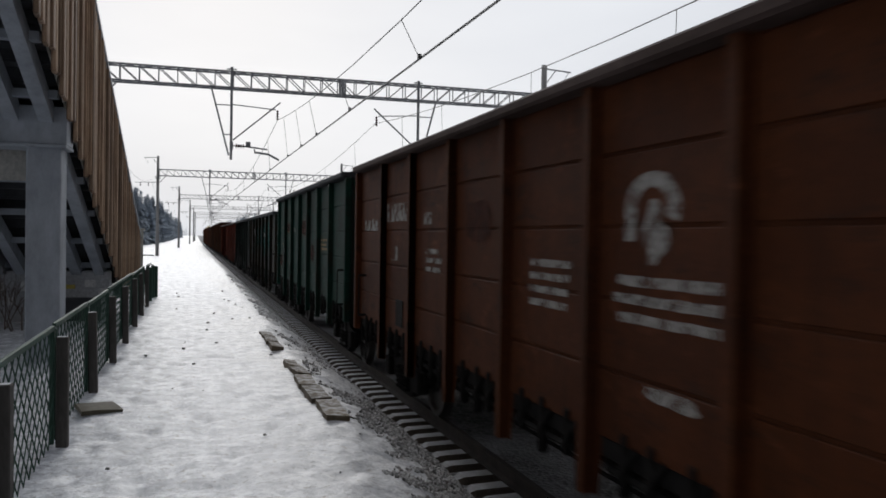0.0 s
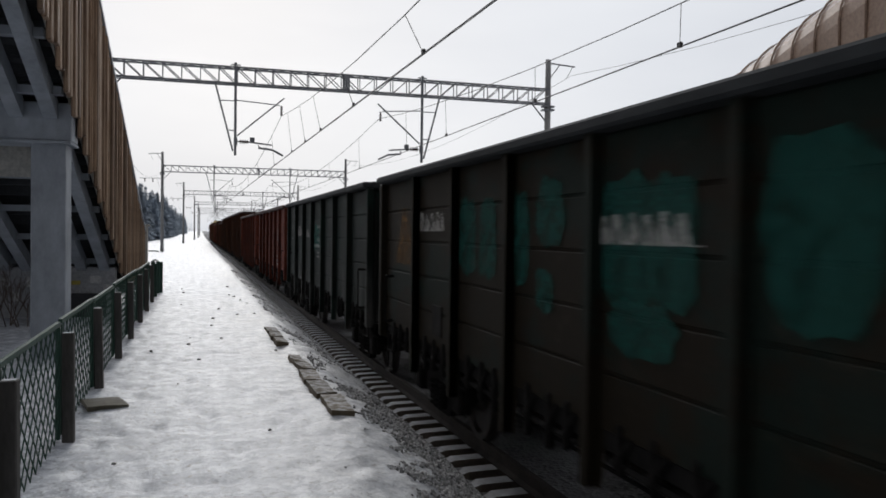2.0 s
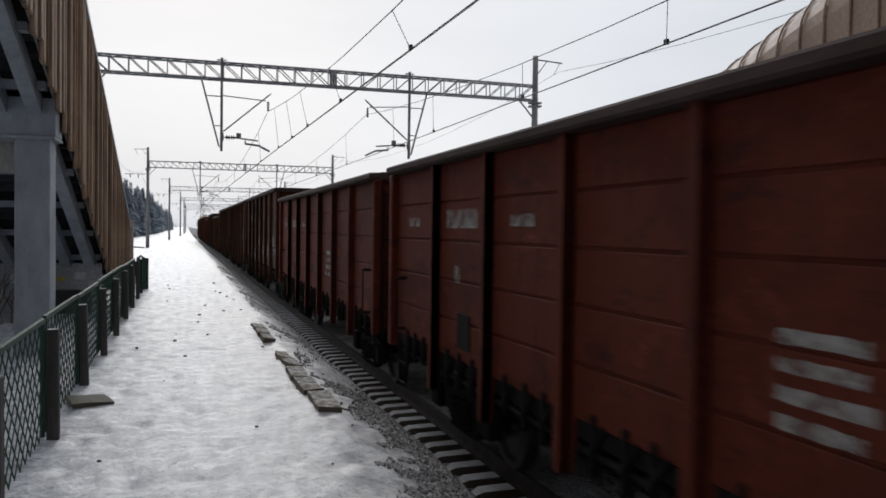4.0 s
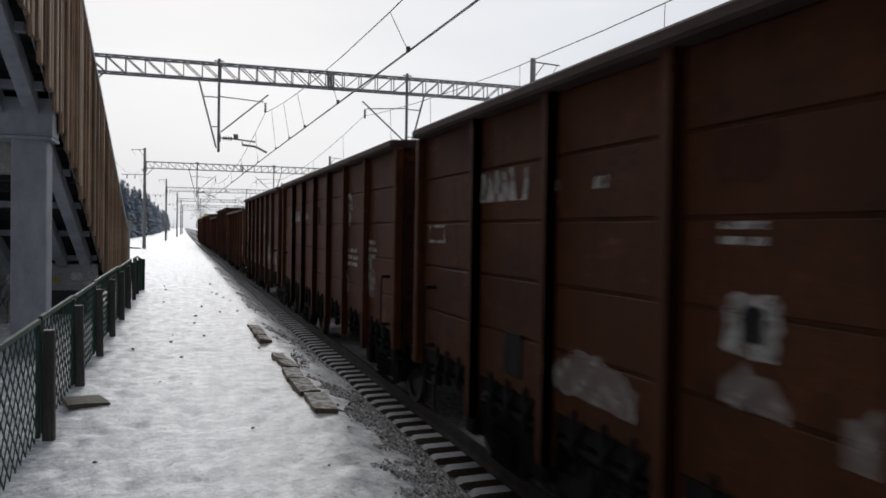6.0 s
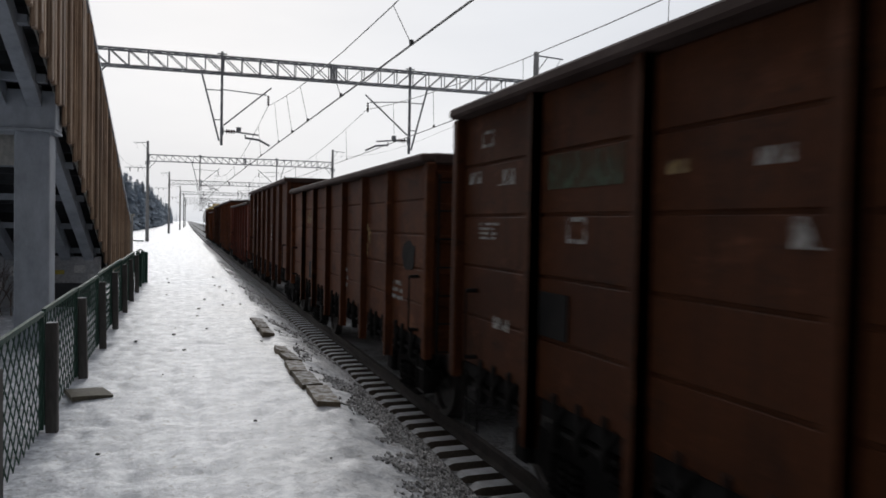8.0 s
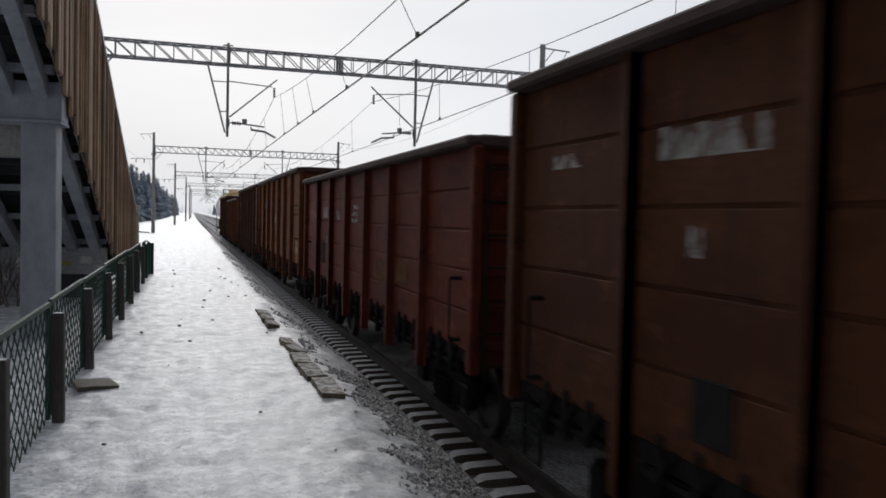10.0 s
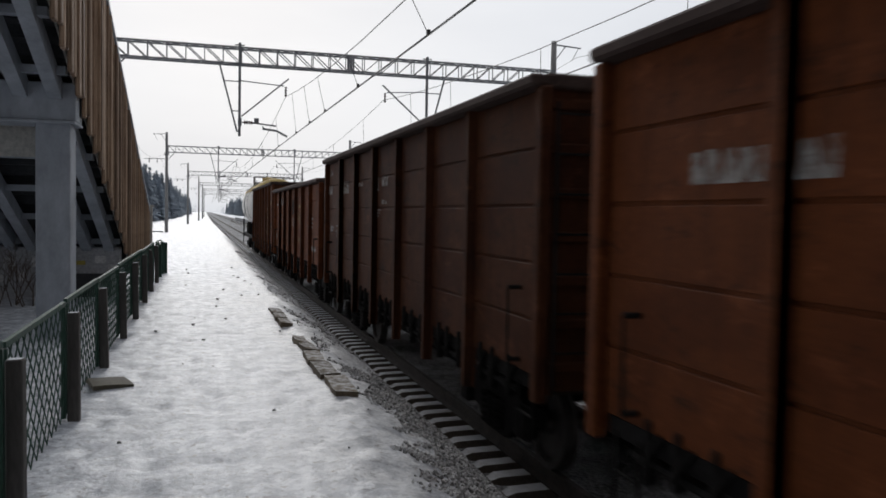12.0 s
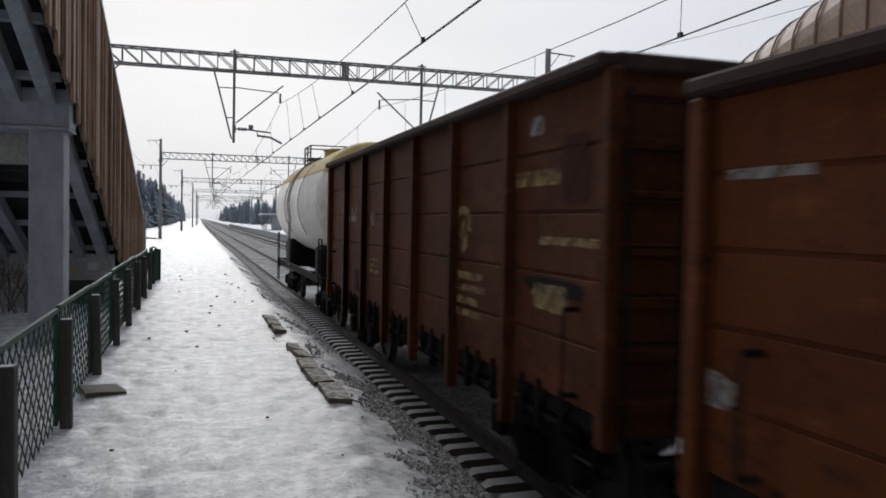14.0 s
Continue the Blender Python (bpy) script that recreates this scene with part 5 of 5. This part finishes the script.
mark(14, "bars", WHITE_MARK, 2.12, 3.24, 1.42, 0.27, 8)
mark(14, "bars", WHITE_MARK, 4.01, 3.25, 0.64, 0.08, 4)
mark(14, "bars", WHITE_MARK, 5.62, 3.22, 0.43, 0.27, 4)
mark(14, "bars", WHITE_MARK, 6.21, 3.24, 0.49, 0.17, 5)
mark(14, "bars", WHITE_MARK, 6.19, 2.89, 0.40, 0.08, 4)
mark(14, "lines", WHITE_MARK, 5.75, 2.70, 0.41, 0.16, 3)
mark(14, "hatch", SOOT, 1.74, 1.83, 0.70, 0.55)
mark(14, "bars", WHITE_MARK, 0.28, 3.23, 0.78, 0.21, 4)
mark(14, "bars", WHITE_MARK, 0.47, 3.64, 0.42, 0.15, 3)
mark(14, "triangle", WHITE_MARK, 0.62, 2.30, 0.51, -0.17)
mark(14, "frame", WHITE_MARK, 1.46, 2.29, 0.22, 0.25)
mark(15, "emblem", YELLOW_MARK, 8.07, 2.62, 0.70, 0.65)
mark(15, "bars", WHITE_MARK, 2.53, 3.11, 1.49, 0.31, 8)
mark(15, "lines", WHITE_MARK, 6.28, 2.36, 0.55, 0.28, 3)
mark(15, "patch", SOOT, 6.19, 2.87, 0.40, 0.54)
mark(15, "lines", YELLOW_MARK, 8.17, 1.83, 0.94, 0.16, 1)
mark(15, "frame", WHITE_MARK, 2.43, 2.47, 0.26, 0.23)
mark(15, "lines", WHITE_MARK, 10.93, 2.40, 0.90, 0.35, 3)
mark(15, "patch", WHITE_MARK, 11.41, 1.70, 0.90, 0.15)
mark(12, "bars", WHITE_MARK, 4.35, 2.68, 0.53, 0.20, 4)
mark(12, "lines", WHITE_MARK, 6.20, 2.71, 0.58, 0.38, 3)
mark(12, "patch", OCHRE, 8.47, 1.80, 0.83, 0.37)
mark(12, "patch", OCHRE, 9.64, 1.86, 0.68, 0.28)
mark(9, "drift", FROST, 9.44, 1.79, 1.20, 0.61)
mark(9, "drift", FROST, 10.64, 1.69, 1.08, 0.61)
mark(9, "drift", FROST, 11.62, 1.71, 0.85, 0.36)
mark(9, "emblem", WHITE_MARK, 8.08, 2.64, 0.47, 0.35)
mark(9, "bars", WHITE_MARK, 5.38, 2.68, 0.44, 0.17, 3)
mark(7, "patch", RUST_PATCH, 6.21, 3.15, 0.54, 0.33)
mark(7, "lines", WHITE_MARK, 6.26, 2.70, 0.45, 0.17, 2)
mark(7, "patch", WHITE_MARK, 6.33, 2.19, 0.46, 0.36)
mark(7, "patch", SOOT, 6.34, 2.20, 0.18, 0.20)
mark(7, "drift", FROST, 6.36, 1.85, 0.50, 0.24)
mark(7, "bars", WHITE_MARK, 2.63, 3.14, 1.43, 0.32, 8)
mark(7, "bars", WHITE_MARK, 3.85, 3.08, 0.19, 0.09, 2)
mark(7, "bars", WHITE_MARK, 4.64, 3.07, 0.23, 0.10, 3)
mark(7, "frame", WHITE_MARK, 0.69, 2.65, 0.62, 0.22)
mark(7, "drift", FROST, 4.55, 1.59, 1.19, 0.38)
mark(2, "patch", RUST_PATCH, 6.25, 2.91, 0.91, 0.40)
mark(2, "lines", YELLOW_MARK, 9.78, 2.49, 0.95, 0.31, 3)
mark(2, "patch", RUST_PATCH, 7.90, 2.25, 0.59, 0.41)
mark(2, "bars", WHITE_MARK, 4.10, 2.87, 0.41, 0.14, 4)
mark(2, "patch", SOOT, 7.32, 2.28, 0.35, 0.20)
mark(13, "lines", WHITE_MARK, 6.26, 2.57, 0.72, 0.24, 2)
mark(13, "lines", WHITE_MARK, 6.30, 2.15, 0.67, 0.15, 2)
mark(13, "bars", WHITE_MARK, 1.78, 3.01, 1.30, 0.22, 8)
mark(13, "bars", WHITE_MARK, 9.50, 3.01, 0.23, 0.10, 4)


build_tank()


# ---- small things on the platform ----
def slab_bm(w, l, h, seed):
    """A broken edge slab: chipped corners, uneven top."""
    bm = bmesh.new()
    add_box(bm, -w / 2, w / 2, -l / 2, l / 2, -h, 0, 0.0)
    bmesh.ops.subdivide_edges(bm, edges=bm.edges[:], cuts=3, use_grid_fill=True)
    for v in bm.verts:
        n = noise.noise_vector(v.co * 4 + Vector((seed * 7.3, 0, 0)))
        v.co += Vector((n.x * 0.02, n.y * 0.03, n.z * 0.018))
    return bm


def build_edge():
    rows = ((1.32, 7.78, 0.22, 0.78, 0.2, 3, -1), (1.29, 8.6, 0.21, 0.76, 0.2, 2, 1), (1.28, 9.36, 0.19, 0.66, 0.18, 4, -2), (1.3, 10.02, 0.17, 0.56, 0.16, 7, 3), (1.28, 10.62, 0.15, 0.56, 0.16, 8, 2), (1.25, 12.5, 0.17, 0.6, 0.14, 5, 2), (1.24, 13.16, 0.18, 0.6, 0.14, 4, -2), (1.24, 13.85, 0.18, 0.66, 0.14, 6, 1))
    for i, (x, y, w, l, h, tilt, turn) in enumerate(rows):
        s = part("edge_slab", slab_bm(w, l, h, i), EDGE, None, "", pose(x, y, 0.05, 0, tilt, turn))
        tagged(s, "broken sandy concrete edge slab half under snow", "edge slab", "edge slabs")
    f = part("flat_stone", slab_bm(0.36, 0.34, 0.04, 40), BOARD, None, "", pose(-0.82, 8.28, 0.055, 3, 2, 20))
    tagged(f, "flat dull brown board lying in snow by the fence", "board")
    rng = random.Random(21)
    for i in range(26):
        x, y = rng.uniform(-0.6, 1.25), rng.uniform(4.2, 26)
        r = rng.uniform(0.008, 0.018) * (1 + y / 16)
        bm = bmesh.new()
        bmesh.ops.create_icosphere(bm, subdivisions=1, radius=r)
        for v in bm.verts:
            v.co *= rng.uniform(0.7, 1.25)
            v.co.z *= 0.6
        s = part("clod", bm, STONE, None, "", pose(x, y, ground_height(x, y) + r * 0.25))
        tagged(s, "small dark clod of grit lying on snow", "clod", "clods on the snow")


def build_gravel():
    """Loose stones on the shoulder between the platform edge and the sleepers."""
    rng = random.Random(9)
    verts, faces = [], []
    base = ((1, 0, 0), (-1, 0, 0), (0, 1, 0), (0, -1, 0), (0, 0, 1), (0, 0, -1))
    tri = ((0, 2, 4), (2, 1, 4), (1, 3, 4), (3, 0, 4), (2, 0, 5), (1, 2, 5), (3, 1, 5), (0, 3, 5))
    for i in range(42000):
        u = rng.random()
        near = u < 0.7
        y = 3.2 + 6.4 * rng.random() ** 1.3 if near else 7.5 + 30 * rng.random() ** 1.6
        x = 1.0 + 2.0 * rng.random() if near else 1.45 + 1.3 * rng.random()
        if near and (x - 1.3) * 1.6 + (6.6 - y) * 0.12 + 0.5 * noise.noise(Vector((x * 2, y * 2, 8))) + 0.5 * noise.noise(Vector((x * 6, y * 6, 3))) < 0.42 + 0.3 * rng.random():
            continue
        if not near and noise.noise(Vector((x * 2, y * 0.8, 8))) + 0.5 * noise.noise(Vector((x * 7, y * 5, 2))) < 0.02:
            continue
        r = rng.uniform(0.007, 0.021)
        c = Vector((x, y, ground_height(x, y) + r * 0.45))
        q = Euler((rng.uniform(0, 6), rng.uniform(0, 6), rng.uniform(0, 6))).to_matrix()
        k = len(verts)
        for b in base:
            verts.append(c + q @ Vector((b[0] * r * rng.uniform(0.7, 1.3), b[1] * r * rng.uniform(0.7, 1.2), b[2] * r * rng.uniform(0.5, 0.9))))
        faces += [(k + a, k + b, k + d) for a, b, d in tri]
    me = bpy.data.meshes.new("gravel")
    me.from_pydata(verts, [], faces)
    me.materials.append(GRAVEL)
    tagged(new("gravel", me), "loose grey crushed stone on the snowy shoulder", "gravel", kind="stuff")


build_edge()
build_gravel()


# ---- bush behind the fence ----
def build_bush(x, y, h, seed):
    rng = random.Random(seed)
    b = tagged(empty("bush", pose(x, y, -0.05)), "bare snow-flecked bush of thin brown twigs", "bush", "bushes")

    def grow(bm, p, d, length, r, depth):
        q = p + d * length
        add_rod(bm, p, q, r, 4, r * 0.6)
        if depth:
            for _ in range(rng.choice((2, 3))):
                nd = (d + Vector((rng.uniform(-0.7, 0.7), rng.uniform(-0.7, 0.7), rng.uniform(-0.2, 0.5)))).normalized()
                grow(bm, p + d * length * rng.uniform(0.45, 1), nd, length * rng.uniform(0.5, 0.8), r * 0.6, depth - 1)

    for _ in range(9):
        bm = bmesh.new()
        d = Vector((rng.uniform(-0.5, 0.5), rng.uniform(-0.5, 0.5), 1)).normalized()
        grow(bm, Vector((rng.uniform(-0.3, 0.3), rng.uniform(-0.3, 0.3), 0)), d, h * 0.42, 0.012, 4)
        part("stem", bm, TWIG, b)


build_bush(-3.05, 15.6, 1.25, 1)
build_bush(-3.9, 16.8, 1.4, 2)


# ---- trees ----
def spruce_meshes(seed, h):
    """Trunk and crown of a spruce: whorls of drooping boughs, each a ragged fan of narrow leaves."""
    rng = random.Random(seed)
    trunk = rod((0, 0, -0.5), (0, 0, h * 0.97), 0.02 * h * 0.6, 7, 0.02)
    crown = bmesh.new()
    z = h * 0.06
    while z < h * 0.99:
        u = 1 - z / h
        reach = (0.19 * h * u ** 0.75 + 0.3) * rng.uniform(0.75, 1.15)
        n = max(5, int(11 * u + 4))
        off = rng.uniform(0, 6)
        for i in range(n):
            a = off + i * math.tau / n + rng.uniform(-0.25, 0.25)
            r = reach * rng.uniform(0.65, 1.2)
            d, side = Vector((math.cos(a), math.sin(a), 0)), Vector((-math.sin(a), math.cos(a), 0))
            w = r * rng.uniform(0.28, 0.42) + 0.1
            droop = r * rng.uniform(0.25, 0.55)
            p0 = Vector((0, 0, z + 0.1 * r))
            mid = p0 + d * r * 0.55 - Vector((0, 0, droop * 0.3))
            tip = p0 + d * r - Vector((0, 0, droop))
            hang = Vector((0, 0, -w * 0.55))
            v = [crown.verts.new(q) for q in (p0, mid + side * w + hang, mid, mid - side * w + hang, tip, mid + side * w * 0.6 + d * r * 0.25 + hang, mid - side * w * 0.6 + d * r * 0.25 + hang)]
            for f in ((0, 1, 2), (0, 2, 3), (2, 1, 5), (2, 5, 4), (2, 4, 6), (2, 6, 3)):
                crown.faces.new([v[k] for k in f])
        z += h * 0.03 * rng.uniform(0.8, 1.2) * (0.5 + u)
    return trunk, crown


def build_forest():
    rng = random.Random(31)
    protos = []
    for i in range(6):
        h = 11.0 + i * 1.0
        t = tagged(empty("spruce_tree"), "dark frosted spruce tree standing in snow", "tree", "spruces by the line")
        tr, cr = spruce_meshes(50 + i, h)
        part("trunk", tr, BARK, t)
        part("crown", cr, NEEDLE, t)
        protos.append(t)
    spots = []
    for i in range(230):
        s = 205 + 560 * (i / 230) ** 1.5
        spots.append((-11.5 - max(0, 250 - s) * 0.06 - rng.uniform(0, 1) ** 1.3 * 20, s + rng.uniform(-5, 5)))
    for i in range(138):
        s = 430 + 560 * (i / 138)
        spots.append((25 + rng.uniform(0, 1) ** 1.3 * 34, s + rng.uniform(-6, 6)))
    woods = []
    for i in range(45):
        s = 640 + 1000 * (i / 45) ** 1.2
        woods.append((-11 - rng.uniform(0, 1) ** 1.3 * 24, s))
    for i in range(35):
        s = 980 + 900 * (i / 35)
        woods.append((24 + rng.uniform(0, 1) ** 1.3 * 34, s))
    for i in range(110):
        woods.append((-17 - rng.uniform(0, 22), rng.uniform(215, 420)))
    for i, (x, s) in enumerate(spots):
        p = on_line(x, s, -1.4) @ pose(0, 0, 0, 0, 0, rng.uniform(0, 360))
        if i < 6:
            protos[i].matrix_basis = p
        else:
            tree = copy_thing(rng.choice(protos), p)
            # trees past 400 m take the colour that holds the painted haze
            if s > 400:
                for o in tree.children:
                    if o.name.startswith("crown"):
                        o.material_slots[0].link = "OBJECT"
                        o.material_slots[0].material = HAZED_SPRUCE
    # the depth of the woods, past counting
    bm = bmesh.new()
    for x, s in woods:
        n = len(bm.verts)
        bm.from_mesh(rng.choice(protos).children[-1].data)
        bm.verts.ensure_lookup_table()
        m = on_line(x, s, -1.4) @ pose(0, 0, 0, 0, 0, rng.uniform(0, 360))
        for v in bm.verts[n:]:
            v.co = m @ v.co
    # woods use the haze-paled colour as well
    tagged(part("woods", bm, HAZED_SPRUCE), "dense dark frosted spruce woods in the distance, paled with painted haze", "woods", kind="stuff")


build_forest()


# ---- opposite platform and shelter ----
def build_opposite_platform():
    bm = bmesh.new()
    for a, b in zip(span(70, 300, 10), span(70, 300, 10)[1:]):
        p = [along(x, s, z) for s in (a, b) for x, z in ((11.6, -1.4), (11.6, -0.35), (17.5, -0.35), (17.5, -1.4))]
        v = [bm.verts.new(q) for q in p]
        for f in ((0, 1, 5, 4), (1, 2, 6, 5), (2, 3, 7, 6)):
            bm.faces.new([v[k] for k in f])
    tagged(part("pavement_opposite", bm, CONCRETE), "snow-covered concrete platform across the tracks", "platform", kind="structure")
    bm = bmesh.new()
    for a, b in zip(span(70, 300, 10), span(70, 300, 10)[1:]):
        v = [bm.verts.new(along(x, s, z)) for s, x, z in ((a, 11.75, -0.34), (a, 11.95, -0.27), (a, 17.4, -0.27), (b, 17.4, -0.27), (b, 11.95, -0.27), (b, 11.75, -0.34))]
        bm.faces.new((v[0], v[1], v[4], v[5]))
        bm.faces.new((v[1], v[2], v[3], v[4]))
    tagged(part("snow_layer", bm, FAR_SNOW), "thick snow lying on the opposite platform", "snow", kind="structure")
    sh = tagged(empty("waiting_shelter", on_line(13.6, 150, -0.3)), "pale platform shelter with a thick snow-covered roof", "shelter")
    for y in (-4.5, -1.5, 1.5, 4.5):
        part("post", box(-1.5, -1.38, y - 0.06, y + 0.06, 0, 2.5), STEEL_GREY, sh)
    part("back_wall", box(1.2, 1.32, -4.8, 4.8, 0, 2.5), SHELTER, sh)
    part("side_wall", box(-0.6, 1.2, -4.8, -4.7, 0, 2.5), SHELTER, sh)
    part("roof", box(-2.2, 1.7, -5.2, 5.2, 2.5, 2.66), STEEL_GREY, sh)
    bm = box(-2.15, 1.65, -5.15, 5.15, 2.662, 3.0, 0.14)
    part("snow", bm, FAR_SNOW, sh, "thick rounded snow on the roof")
    fe = tagged(empty("platform_fence", on_line(17.2, 70, -0.3)), "long low grey railing behind the opposite platform", "fence")
    for k in range(30):
        part("post", box(-0.04, 0.04, k * 3.0 - 0.04, k * 3.0 + 0.04, 0, 1.1), STEEL_GREY, fe)
    for z in (0.55, 1.08):
        part("rail", rod((0, 0, z), (0, 87, z), 0.03), STEEL_GREY, fe)


build_opposite_platform()


def spin_rows(y):
    """A wheelset's turning, in its bogie's space: a row for every thirtieth of a second."""
    turn = math.degrees(SPEED / 0.478) / FPS
    return [(k / FPS, pose(0, y, 0.478, (k * turn) % 360)) for k in range(14 * FPS + 1)]


def motions():
    for car, s0 in TRAIN:
        rows = []
        for k in range(29):
            t = k * 0.5
            rows.append((t, on_line(TRACK, s0 - SPEED * t - float(np.interp(t, GAIN_T, GAIN_D)), RAIL_TOP)))
        walk(car, rows)
    first = {}
    for car, _ in TRAIN:
        for bogie in car.children:
            for w in bogie.children:
                if not w.name.startswith("wheelset"):
                    continue
                side = 1 if w.location.y > 0 else -1
                if side not in first:
                    walk(w, spin_rows(0.925 * side))
                    first[side] = w
                else:
                    w.rotation_mode = "QUATERNION"
                    keys = w.animation_data_create()
                    keys.action = first[side].animation_data.action
                    keys.action_slot = first[side].animation_data.action_slot


motions()
